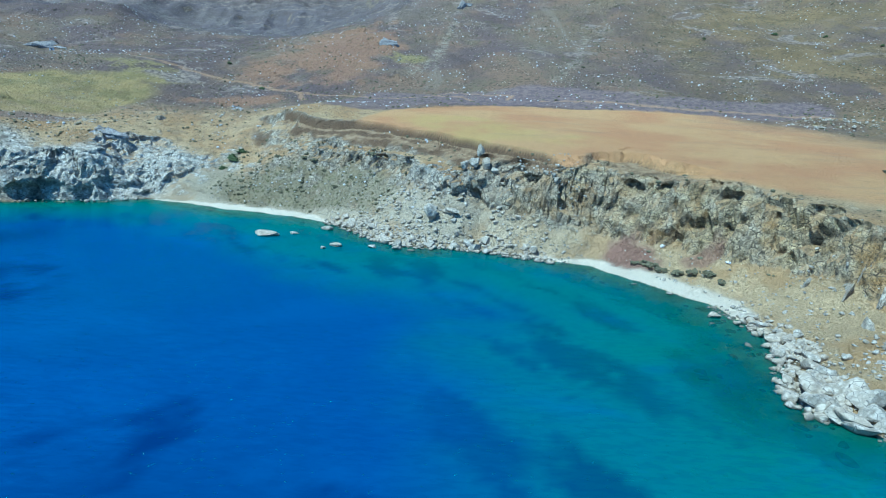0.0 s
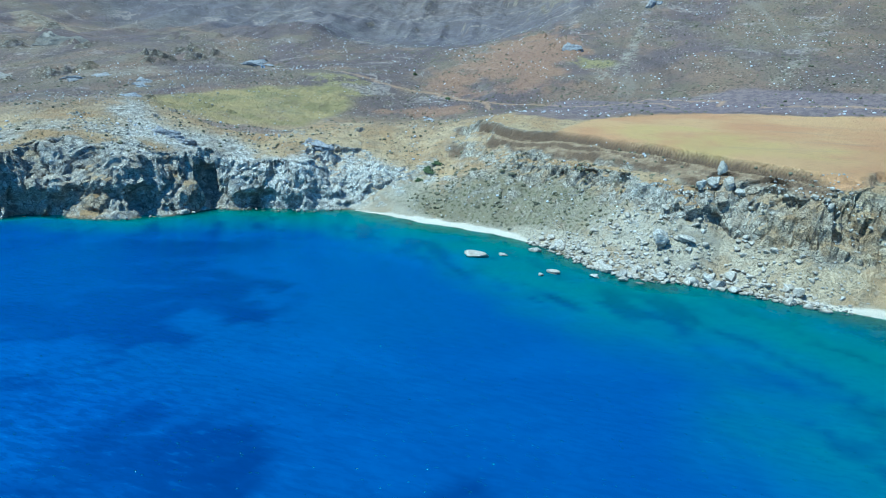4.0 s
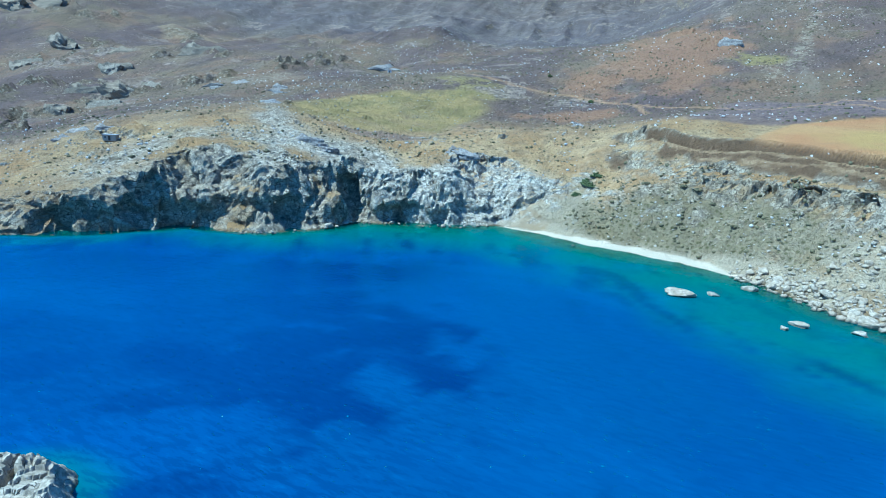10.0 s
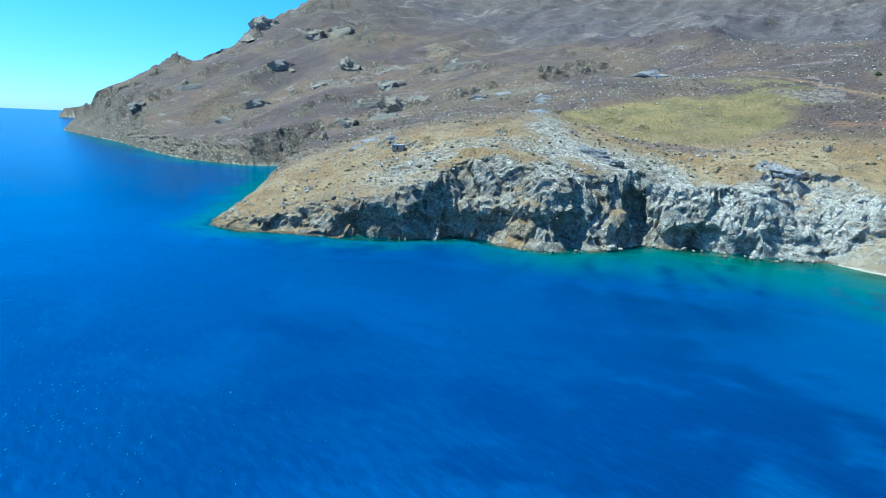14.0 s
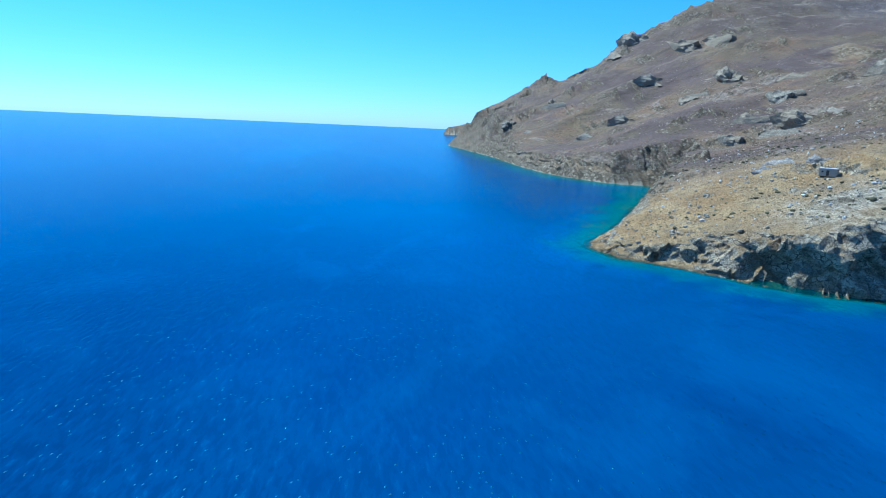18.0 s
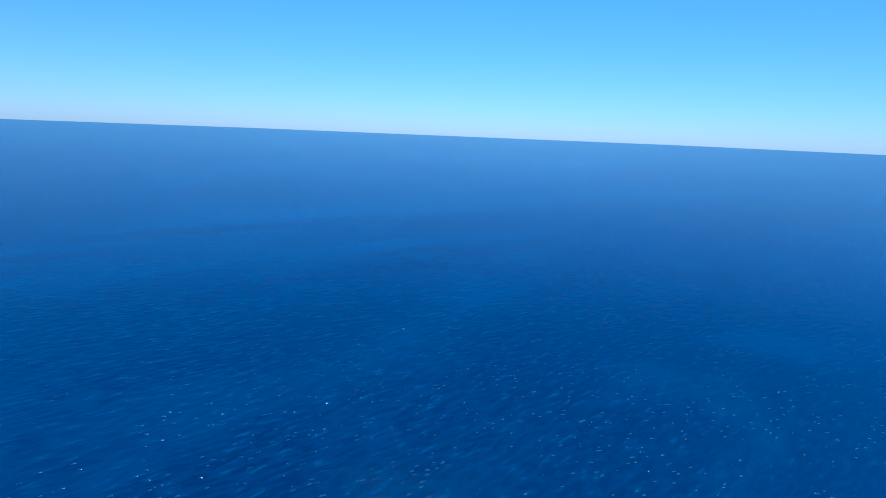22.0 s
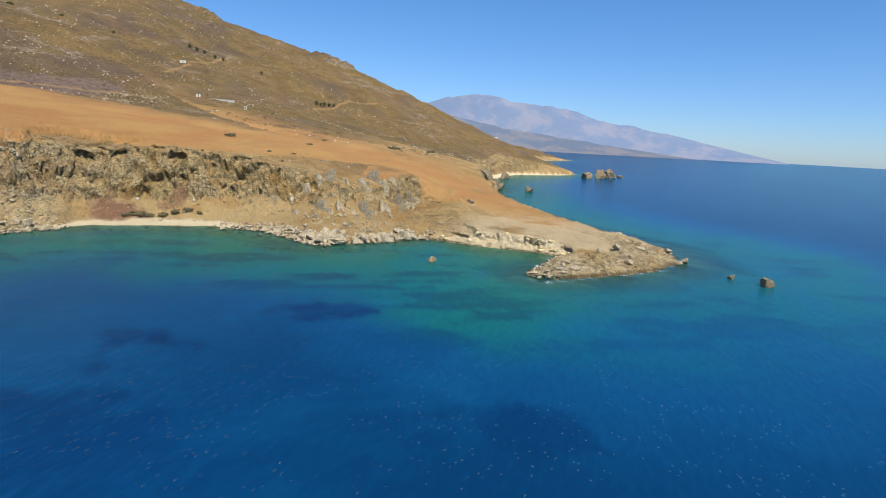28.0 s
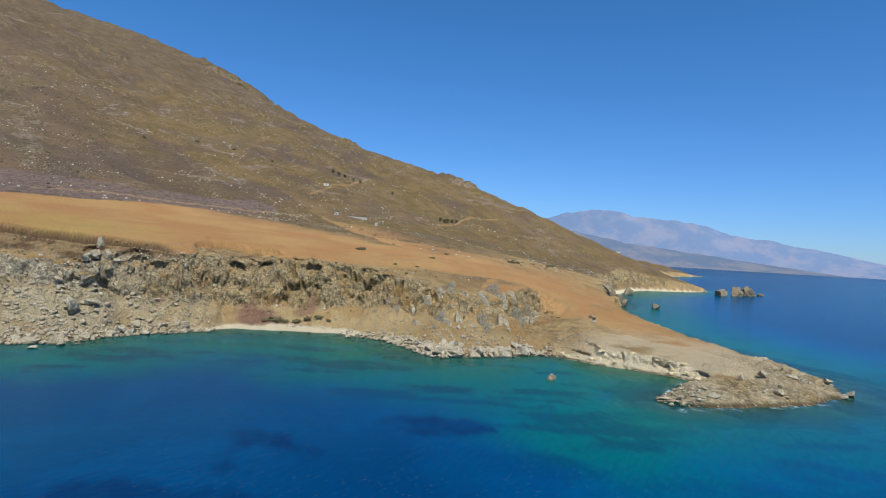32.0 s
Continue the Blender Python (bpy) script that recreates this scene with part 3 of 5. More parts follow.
    hill = g.mix(g.math("MULTIPLY", patches[0], g.span(g.noise(0.25, 6, 0.7), 0.44, 0.62, 0, 0.8)), hill, (0.285, 0.260, 0.223))
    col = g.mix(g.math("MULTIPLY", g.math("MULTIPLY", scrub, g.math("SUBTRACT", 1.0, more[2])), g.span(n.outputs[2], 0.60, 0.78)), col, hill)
    ledge = g.noise(1.0, 8, 0.68, g.scaled(0.022, 0.022, 0.06), 0.8)
    outcrop = g.math("MULTIPLY", g.math("MULTIPLY", g.span(ledge, 0.575, 0.60), g.span(g.noise(0.006, 5, 0.6), 0.42, 0.54)), scrub)
    col = g.mix(g.math("MULTIPLY", outcrop, 0.8), col, g.mix(g.span(mid, 0.38, 0.62), (0.10, 0.085, 0.088), (0.30, 0.255, 0.235)))
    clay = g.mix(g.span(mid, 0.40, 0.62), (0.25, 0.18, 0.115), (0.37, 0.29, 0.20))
    # darker brown where the bank is steep
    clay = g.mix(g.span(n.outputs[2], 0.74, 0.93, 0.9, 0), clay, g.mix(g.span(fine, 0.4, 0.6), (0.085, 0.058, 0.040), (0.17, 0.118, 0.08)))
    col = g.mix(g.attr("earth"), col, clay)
    field = g.mix(g.span(g.noise(0.022, 5, 0.55), 0.38, 0.6), (0.460, 0.262, 0.136), (0.51, 0.335, 0.172))
    field = g.mix(g.math("MULTIPLY", patches[1], g.span(g.noise(0.04, 6, 0.6), 0.34, 0.60, 0.0, 0.75)), field, (0.49, 0.37, 0.15))
    field = g.mix(g.span(g.noise(0.25, 6, 0.7), 0.56, 0.72, 0, 0.5), field, (0.25, 0.17, 0.09))
    field = g.mix(g.span(g.noise(0.05, 5, 0.6, g.scaled(0.35, 2.2, 1)), 0.55, 0.7, 0, 0.45), field, (0.36, 0.26, 0.17))
    col = g.mix(more[1], col, g.mix(g.math("MULTIPLY", shrubs, 0.45), (0.245, 0.150, 0.100), (0.075, 0.056, 0.042)))
    col = g.mix(more[0], col, g.mix(g.span(g.noise(0.3, 5, 0.6), 0.4, 0.6), (0.125, 0.100, 0.118), (0.195, 0.155, 0.165)))
    col = g.mix(soil, col, field)
    grass = g.mix(g.span(g.noise(0.06, 7, 0.7), 0.4, 0.6), (0.20, 0.175, 0.075), (0.31, 0.25, 0.11))
    col = g.mix(g.math("MULTIPLY", green, g.span(g.noise(0.035, 6, 0.65), 0.32, 0.52, 0.35, 1.0)), col, grass)
    col = g.mix(maroon, col, g.mix(mid, (0.15, 0.08, 0.07), (0.26, 0.16, 0.14)))
    col = g.mix(track, col, (0.44, 0.29, 0.17))
    col = g.mix(sand, col, g.mix(g.span(fine, 0.4, 0.6), (0.64, 0.60, 0.53), (0.80, 0.76, 0.69)))
    col = g.mix(wet, col, (0.11, 0.09, 0.06))
    col = g.mix(g.span(fine, 0.42, 0.72, 0, 0.45), col, (0.08, 0.065, 0.05))
    col = g.mix(1.0, col, (1.10, 0.97, 0.76), "MULTIPLY")
    calm = g.math("SUBTRACT", 1.0, g.math("MULTIPLY", scrub, 0.55))
    rough = g.bump(g.math("MULTIPLY", g.noise(0.7, 10, 0.72), calm), 1.0, 2.4, g.bump(g.math("MULTIPLY", scrub, g.noise(0.05, 8, 0.62)), 1.0, 5.0))
    rough = g.bump(g.math("MULTIPLY", shrubs, scrub), 0.6, 0.6, rough)
    cracks = g.math("MULTIPLY", g.math("ADD", g.math("ADD", joint, g.math("MULTIPLY", joint2, 0.5)), g.math("MULTIPLY", tone, 0.5)), g.math("SUBTRACT", 1.0, level))
    rough = g.bump(cracks, 0.9, -0.8, rough)
    return g.surface(col, 0.94, g.bump(fine, 0.9, 0.5, rough), 0.12)


CREST = 48.0


def water_material():
    g = Nodes("sea_water")
    depth, weed = g.attr("depth"), g.attr("weed")
    body = g.mix(g.span(depth, 1.5, 7.0), (0.008, 0.098, 0.062), (0.002, 0.090, 0.084))
    body = g.mix(g.span(depth, 6.0, 15.0), body, (0.001, 0.055, 0.112))
    body = g.mix(g.span(depth, 12.0, 19.0), body, (0.0006, 0.041, 0.122))
    body = g.mix(g.span(depth, 20.0, 31.0), body, (0.0004, 0.0265, 0.086))
    body = g.mix(g.math("MULTIPLY", g.attr("reef"), 0.7), body, g.mix(g.span(g.noise(0.5, 5, 0.65), 0.42, 0.58), (0.035, 0.060, 0.030), (0.016, 0.135, 0.095)))
    body = g.mix(g.math("MULTIPLY", weed, g.span(depth, 1.0, 4.0)), body, g.mix(g.span(depth, 3.0, 12.0), (0.004, 0.045, 0.040), (0.0003, 0.019, 0.072)))
    body = g.mix(g.span(g.noise(0.006, 4, 0.5, g.scaled(0.5, 1.6, 1)), 0.4, 0.7, 0, 0.3), body, (0.001, 0.045, 0.135))
    body = g.mix(g.math("MULTIPLY", g.attr("foam"), g.span(g.noise(1.1, 6, 0.7), 0.45, 0.6)), body, (0.75, 0.77, 0.78))
    body = g.mix(g.span(g.noise(0.012, 5, 0.6), 0.52, 0.70, 0, 0.4), body, (0.0005, 0.032, 0.125))
    body = g.mix(g.span(g.noise(0.0035, 5, 0.6), 0.40, 0.66, 0, 0.45), body, g.mix(0.5, body, (0.001, 0.085, 0.235)))
    waves = g.noise(0.8, 5, 0.62, g.scaled(0.75, 1.25, 1), 0.3)
    chop = g.noise(3.5, 5, 0.65, g.scaled(0.8, 1.2, 1), 0.3)
    lines = g.n.new("ShaderNodeMapping")
    g.put(lines.inputs["Vector"], g.geo.outputs["Position"])
    lines.inputs["Rotation"].default_value = (0, 0, radians(-CREST))
    lines.inputs["Scale"].default_value = (0.6, 1.0, 1.0)
    rows = lines.outputs[0]
    spark = g.math("MULTIPLY", g.math("MULTIPLY", g.span(g.cells(1.15, where=rows), 0.0, 0.24, 1, 0), g.span(g.split(g.cells(1.15, out="Color", where=rows))[0], 0.40, 0.45)), g.span(g.noise(0.05, 4, 0.6), 0.40, 0.56, 0.0, 1.0))
    turned = g.n.new("ShaderNodeMapping")
    g.put(turned.inputs["Vector"], g.geo.outputs["Position"])
    turned.inputs["Rotation"].default_value = (0, 0, radians(-CREST))
    turned.inputs["Scale"].default_value = (0.30, 1.0, 1.0)
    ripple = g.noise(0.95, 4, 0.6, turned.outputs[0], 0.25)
    normal = g.bump(spark, 1.0, 0.36, g.bump(chop, 0.28, 0.08, g.bump(ripple, 0.30, 0.34, g.bump(waves, 0.18, 0.24))))
    # shaded and lit sides of the ripples, put into the water colour besides the bump
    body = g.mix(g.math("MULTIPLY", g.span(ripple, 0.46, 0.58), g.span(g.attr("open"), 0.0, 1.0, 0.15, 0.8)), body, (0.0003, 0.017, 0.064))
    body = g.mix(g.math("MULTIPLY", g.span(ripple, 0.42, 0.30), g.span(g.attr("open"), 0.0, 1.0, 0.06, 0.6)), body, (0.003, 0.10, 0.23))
    # surface sheen of wind lanes and streaks, painted as lighter and darker body colour
    lane = g.noise(0.03, 6, 0.65, g.scaled(0.8, 1.2, 1), 0.4)
    body = g.mix(g.span(lane, 0.48, 0.66, 0, 0.22), body, (0.001, 0.075, 0.195))
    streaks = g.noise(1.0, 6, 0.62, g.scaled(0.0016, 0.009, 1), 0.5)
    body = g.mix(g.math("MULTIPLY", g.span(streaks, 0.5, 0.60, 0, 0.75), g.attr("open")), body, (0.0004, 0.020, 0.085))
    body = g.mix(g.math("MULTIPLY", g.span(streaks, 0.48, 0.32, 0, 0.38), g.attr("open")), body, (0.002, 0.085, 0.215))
    offing = g.attr("offing")
    body = g.mix(g.math("MULTIPLY", offing, 0.42), body, (0.0003, 0.014, 0.062))
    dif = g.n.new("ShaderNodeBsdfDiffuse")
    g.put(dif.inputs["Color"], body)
    clear = g.n.new("ShaderNodeBsdfTransparent")
    clear.inputs["Color"].default_value = (0.34, 0.62, 0.58, 1)
    m1 = g.n.new("ShaderNodeMixShader")
    g.put(m1.inputs[0], g.math("MAXIMUM", g.span(depth, 0.0, 2.4, 0.22, 1.0), g.attr("foam")))
    g.l.new(clear.outputs[0], m1.inputs[1]), g.l.new(dif.outputs[0], m1.inputs[2])
    gloss = g.n.new("ShaderNodeBsdfGlossy")
    g.put(gloss.inputs["Roughness"], g.span(spark, 0.0, 0.3, 0.10, 0.27))
    gloss.inputs["Color"].default_value = (0.62, 0.86, 1.0, 1)
    g.put(gloss.inputs["Normal"], normal)
    fres = g.n.new("ShaderNodeFresnel")
    fres.inputs["IOR"].default_value = 1.33
    g.put(fres.inputs["Normal"], normal)
    m2 = g.n.new("ShaderNodeMixShader")
    g.put(m2.inputs[0], g.math("MULTIPLY", fres.outputs[0], 0.56))
    g.l.new(m1.outputs[0], m2.inputs[1]), g.l.new(gloss.outputs[0], m2.inputs[2])
    g.l.new(m2.outputs[0], g.out.inputs[0])
    return g.mat


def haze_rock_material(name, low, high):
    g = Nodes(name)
    # distance haze is put into the base colour as a blue tint
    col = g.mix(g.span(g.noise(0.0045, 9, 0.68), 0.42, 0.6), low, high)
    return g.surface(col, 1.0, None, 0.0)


GROUND = ground_material()
WATER = water_material()
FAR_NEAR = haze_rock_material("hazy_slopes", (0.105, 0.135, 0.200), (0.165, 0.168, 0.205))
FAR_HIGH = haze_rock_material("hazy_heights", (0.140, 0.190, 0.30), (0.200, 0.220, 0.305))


# ---- ground: one sheet from the sea bed to the mountain ----
TRACKS = [[(-330, 448), (-270, 430), (-200, 412), (-152, 412), (-125, 398), (-96, 378), (-43, 368), (-20, 385), (2, 383), (8, 372)],
          [(-20, 385), (-8, 398), (24, 396), (34, 388), (30, 378)], [(-125, 398), (-112, 388), (-100, 362)], [(52, 366), (90, 360), (130, 352), (190, 346), (240, 322)]]
PATHS = [[(300, 385), (350, 402), (420, 415)], [(400, 318), (460, 303), (560, 292)]]


def sheet(gx, gy):
    z, d, at, flat, steep, beach, under, earth = land(gx, gy)
    # crags push out of the cliff faces
    near = 1 - step(650, 1000, np.hypot(gx + 60, gy - 150))
    co = np.stack([gx, gy, z], -1)
    gzy, gzx = np.gradient(z, gy[:, 0], gx[0], edge_order=1)
    ln = np.hypot(gzx, gzy) + 1e-6
    layer = value_noise(0.85 * z + 0.5 * fbm(gx / 18, gy / 18, seed=55), 0.02 * gx, 0.02 * gy, seed=56) + 0.6 * value_noise(2.1 * z, 0.05 * gx, 0.05 * gy, seed=57)
    face = steep
    push = face * near * (1.6 * ridged(gx / 17, gy / 17, z / 26, 3, seed=51) + 0.5 * fbm(gx / 4, gy / 4, z / 4, 4, seed=52) + 0.6 * layer)
    hard = (d > 0) & (near > 0.1) & (np.maximum(steep, 0.9 * step(0, 1, at - 13) * (d < 45) * (1 - flat)) > 0.05)
    ex, ey, ez = gx[hard], gy[hard], z[hard]
    t0, j0 = blocks(ex / 13.0, ey / 13.0, ez / 12.0, seed=191)
    t1, j1 = blocks(ex / 5.2, ey / 5.2, ez / 4.2, seed=201)
    t2, j2 = blocks(ex / 2.2, ey / 2.2, ez / 1.7, seed=211)
    chunk = (t0 - 0.5) * 3.4 - 1.2 * (1 - step(0.0, 0.12, j0)) + (t1 - 0.5) * 1.7 - 0.7 * (1 - step(0.0, 0.14, j1)) + (t2 - 0.5) * 0.6 - 0.25 * (1 - step(0.0, 0.16, j2))
    push[hard] += face[hard] * near[hard] * chunk
    lift = np.zeros_like(z)
    lift[hard] = 0.30 * chunk * (0.25 + 0.75 * steep[hard]) * np.clip(d[hard] * 0.25, 0, 1)
    # sea caves eaten into the foot of the headland
    eaten = step(15.2, 16, at) * (1 - step(24.2, 25, at)) * step(-0.05, 0.3, fbm(gx / 15, gy / 15, octaves=2, seed=59)) * (1 - step(5.0, 10.5, z + 3.0 * fbm(gx / 9, gy / 9, seed=60))) * (d > 0.3) * (d < 14)
    push = push * (1 - 0.5 * eaten) - 3.4 * eaten
    notch = step(41.2, 41.6, at) * (1 - step(44.0, 44.6, at)) * step(-0.1, 0.15, fbm(gx / 6, gy / 6, seed=79)) * (1 - step(0.3, 0.9, np.abs(z - 2.0))) * (d > 0) * (d < 9)
    push = push - 2.2 * notch
    for cx, cy, cz, rx, ry, rz, depth in CAVES:
        far = ((gx - cx) / rx) ** 2 + ((gy - cy) / ry) ** 2 + ((z - cz) / rz) ** 2 + 0.5 * fbm(gx / 3, gy / 3, z / 3, 3, seed=58)
        push = push - np.maximum(steep, 0.5) * 1.15 * depth * (1 - step(0.45, 1.25, far)) * (d > 0)
    co[..., 0] -= gzx / ln * push
    co[..., 1] -= gzy / ln * push
    co[..., 2] += near * (d > 0.6) * (1 - flat) * np.minimum(d * 0.2, 1) * (0.75 * fbm(gx / 4.5, gy / 4.5, None, 5, seed=53, gain=0.6) + steep * 0.5 * fbm(gx / 1.7, gy / 1.7, z / 2, 3, seed=54))
    lift = lift * (1 + 3.4 * step(44, 45.5, at) * (1 - step(52, 54, at)))
    co[..., 2] += lift * (1 - flat)
    co[..., 2] -= 2.6 * eaten * (1 - step(0.8, 2.6, z))
    inland = (d > 0)
    hyp = np.hypot(gx + 60, gy - 180)
    pale = inland * step(22.5, 23.5, at) * (1 - step(26.2, 26.8, at)) * (1 - step(22, 40, d)) * 0.9
    pale = np.maximum(pale, inland * step(18, 23, at) * (1 - step(26.2, 26.8, at)) * step(0.0, 0.35, fbm(gx / 14, gy / 14, seed=61)) * (1 - step(20, 50, d)) * 0.7)
    pale = np.maximum(pale, inland * steep * step(28.8, 29.6, at) * (1 - step(31.4, 32.4, at)) * 0.5)
    streak = 1 - step(2, 15, near_line(gx, gy, [(-294, 277), (-278, 259), (-243, 230), (-211, 212), (-200, 214)]) + 9 * fbm(gx / 11, gy / 11, octaves=4, seed=85))
    streak = np.maximum(streak, step(0, 0.4, blob(gx, gy, -676, 537, 60, 26, -10) + 0.5 * fbm(gx / 20, gy / 20, seed=86)))
    pale = np.maximum(pale, inland * streak * 0.6)
    sand = inland * (beach > 1.2) * (1 - step(0.75, 1.1, (d + 0.8 * fbm(gx / 3, gy / 3, seed=62)) / np.maximum(beach, 0.1)))
    hill = step(48, 140, d + 30 * fbm(gx / 60, gy / 60, seed=63)) * (1 - flat)
    hill = np.maximum(hill, inland * (1 - step(11.5, 13.2, at)))
    hill = np.maximum(hill, inland * step(57.5, 58.5, at) * step(10, 26, d + 8 * fbm(gx / 30, gy / 30, seed=63)))
    hill = np.maximum(hill, step(395, 430, gy + 20 * fbm(gx / 50, gy / 50, seed=64)))
    hill = hill * (1 - steep * step(56, 57, at) * (1 - step(61, 62, at)))
    green = step(0.0, 0.25, blob(gx, gy, -236, 322, 76, 40, 58) + 0.25 * fbm(gx / 30, gy / 30, octaves=4, seed=65)) * 0.8
    maroon = inland * step(0.0, 0.5, blob(gx, gy, 56, 174, 13, 9, -45) + 0.4 * fbm(gx / 5, gy / 5, seed=66)) * 0.9
    maroon = np.maximum(maroon, inland * step(0.1, 0.5, blob(gx, gy, 74, 160, 7, 5, -45) + 0.4 * fbm(gx / 5, gy / 5, seed=67)) * 0.7)
    strip = near_line(gx, gy, [(-52, 325), (-40, 372), (40, 380), (120, 356), (210, 352)]) + 5 * fbm(gx / 25, gy / 25, octaves=4, seed=72)
    plough = inland * (1 - step(24, 30, strip + 0.06 * np.maximum(gx - 40, 0))) * (1 - flat) * 0.85
    plough = np.maximum(plough, inland * step(0.0, 0.3, blob(gx, gy, -210, 275, 26, 13, 35) + 0.4 * fbm(gx / 12, gy / 12, octaves=4, seed=89)) * 0.6)
    rust = inland * step(0.0, 0.5, np.maximum(blob(gx, gy, -112, 500, 62, 118, -6), blob(gx, gy, -150, 367, 44, 14, 8)) + 0.7 * fbm(gx / 18, gy / 18, octaves=5, seed=73)) * 0.75
    scar = 1 - step(1.5, 7, near_line(gx, gy, [(-10, 595), (-19, 537), (-22, 495), (-40, 458)]) + 4 * fbm(gx / 14, gy / 14, octaves=4, seed=94))
    scar = np.maximum(scar, 0.7 * (1 - step(1.5, 6, near_line(gx, gy, [(111, 540), (98, 490), (85, 442), (66, 412)]) + 4 * fbm(gx / 14, gy / 14, octaves=4, seed=95))))
    scar = np.maximum(scar, 0.6 * step(0.0, 0.5, np.maximum(blob(gx, gy, -36, 478, 18, 22, 20), blob(gx, gy, -370, 350, 50, 22, 30)) + 0.6 * fbm(gx / 10, gy / 10, octaves=4, seed=96)))
    yellow = step(0.0, 0.5, blob(gx, gy, 6, 262, 62, 34, -35) + 0.5 * fbm(gx / 24, gy / 24, octaves=4, seed=97))
    dry = step(0.0, 0.4, np.maximum(blob(gx, gy, -50, 494, 26, 18, 0), blob(gx, gy, -215, 395, 34, 18, 0)) + 0.5 * fbm(gx / 16, gy / 16, octaves=4, seed=98))
    rocky = inland * step(15.0, 18.5, at + 1.2 * fbm(gx / 20, gy / 20, seed=87)) * (1 - step(25.0, 26.4, at)) * (1 - step(30 - 18 * step(21.5, 23, at), 66 - 34 * step(21.5, 23, at), d)) * step(-0.45, 0.0, fbm(gx / 16, gy / 16, octaves=4, seed=74))
    rocky = np.maximum(rocky, inland * step(44.3, 45.2, at) * (1 - step(52, 54, at)) * step(-0.75, -0.3, fbm(gx / 8, gy / 8, seed=75)) * (1 - step(-4, 10, gy - 4)))
    rocky = np.maximum(rocky, inland * step(30, 33, at) * (1 - step(40.5, 41.5, at)) * (under > -14) * (1 - flat) * step(-0.1, 0.3, fbm(gx / 9, gy / 9, seed=76)) * 0.8)
    rocky = np.maximum(rocky, inland * (1 - step(11.5, 13.2, at)) * (1 - step(3, 11, d + 7 * fbm(gx / 25, gy / 25, seed=78))))
    rocky = np.maximum(rocky, inland * step(56.5, 57.5, at) * (1 - step(61, 62, at)) * steep)
    rocky = np.maximum(rocky, inland * streak * 0.9)
    grassy = inland * step(25.6, 26.6, at) * (1 - step(28.6, 29.8, at)) * step(6, 10, d) * (1 - flat)
    track = np.zeros_like(gx)
    for line in TRACKS:
        track = np.maximum(track, 0.5 - 0.5 * step(0.8, 2.2, near_line(gx + 3 * fbm(gx / 25, gy / 25, seed=68), gy + 3 * fbm(gx / 25, gy / 25, seed=69), line)))
    for line in PATHS:
        track = np.maximum(track, 0.5 * (1 - step(0.6, 2.0, near_line(gx + 4 * fbm(gx / 35, gy / 35, seed=68), gy + 4 * fbm(gx / 35, gy / 35, seed=69), line))))
    wet = inland * (1 - step(0.25, 0.75, z + 0.3 * fbm(gx / 2, gy / 2, seed=70))) * (beach < 1.5)
    scree = inland * (1 - steep) * (1 - step(-6, 0, -under)) * (1 - sand) * step(24, 26, at) * (1 - step(40, 41, at))
    soil = np.maximum(flat, 0.9 * inland * np.maximum(step(40.6, 41.4, at), step(38, 39, at) * step(-2, 2, -under)) * (1 - step(58, 60, at)) * step(6, 12, d) * (1 - step(0.6, 0.9, gx / 330)) * step(-0.7, -0.1, fbm(gx / 20, gy / 20, seed=71)) * np.maximum(step(0, 14, gx - 142 + (60 - gy) * 0.62), step(-2, 2, -under) * step(20, 60, gx - 80) * step(-1, 3, gy - 86 - 0.05 * (gx - 120))) * step(-6, 4, gy - 2))
    bank = inland * step(41.1, 41.6, at) * (1 - step(44.2, 44.9, at)) * (1 - step(4.5, 8.5, d + 2.5 * fbm(gx / 5, gy / 5, seed=77))) * 0.85
    sand = np.maximum(np.maximum(sand, bank), 0.55 * inland * step(41, 42, at) * (1 - step(53, 55, at)) * (1 - step(48, 64, gy)) * step(-0.5, 0.1, fbm(gx / 13, gy / 13, octaves=4, seed=88)))
    sand = np.maximum(sand, (~inland) * 0.55 * step(-0.25, 0.2, fbm(gx / 9, gy / 9, octaves=4, seed=80)))
    sand = sand * (1 - 0.45 * rocky * step(44, 45, at) * inland)
    soil = soil * (1 - 0.9 * steep)
    pale = np.maximum(pale, 0.34 * rocky * step(14, 17, at) * (1 - step(25.0, 26.4, at)))
    soils = np.stack([soil, pale, sand], -1)
    covers = np.stack([hill * inland, green * inland, maroon], -1)
    marks = np.stack([np.maximum(track * inland, 0.0), wet, scree * (1 - earth)], -1)
    return co, dict(soils=soils, covers=covers, marks=marks, earth=earth, grassy=grassy, grounds=np.stack([plough, rust, rocky], -1), patches=np.stack([scar * inland, yellow, dry * inland], -1), crag=np.maximum(steep, step(0.75, 1.1, ln) * inland))


XS = spaced(-285, 134, 0.92, -2600, 2600, 1.015)
YS = spaced(-46, 268, 0.92, -300, 1900, 1.014)
ground = new("ground", grid_mesh("ground", XS, YS, sheet))
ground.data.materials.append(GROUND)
tagged(ground, "dry rocky coast with grey cliffs, scree and brown mountainside", "ground", kind="structure")

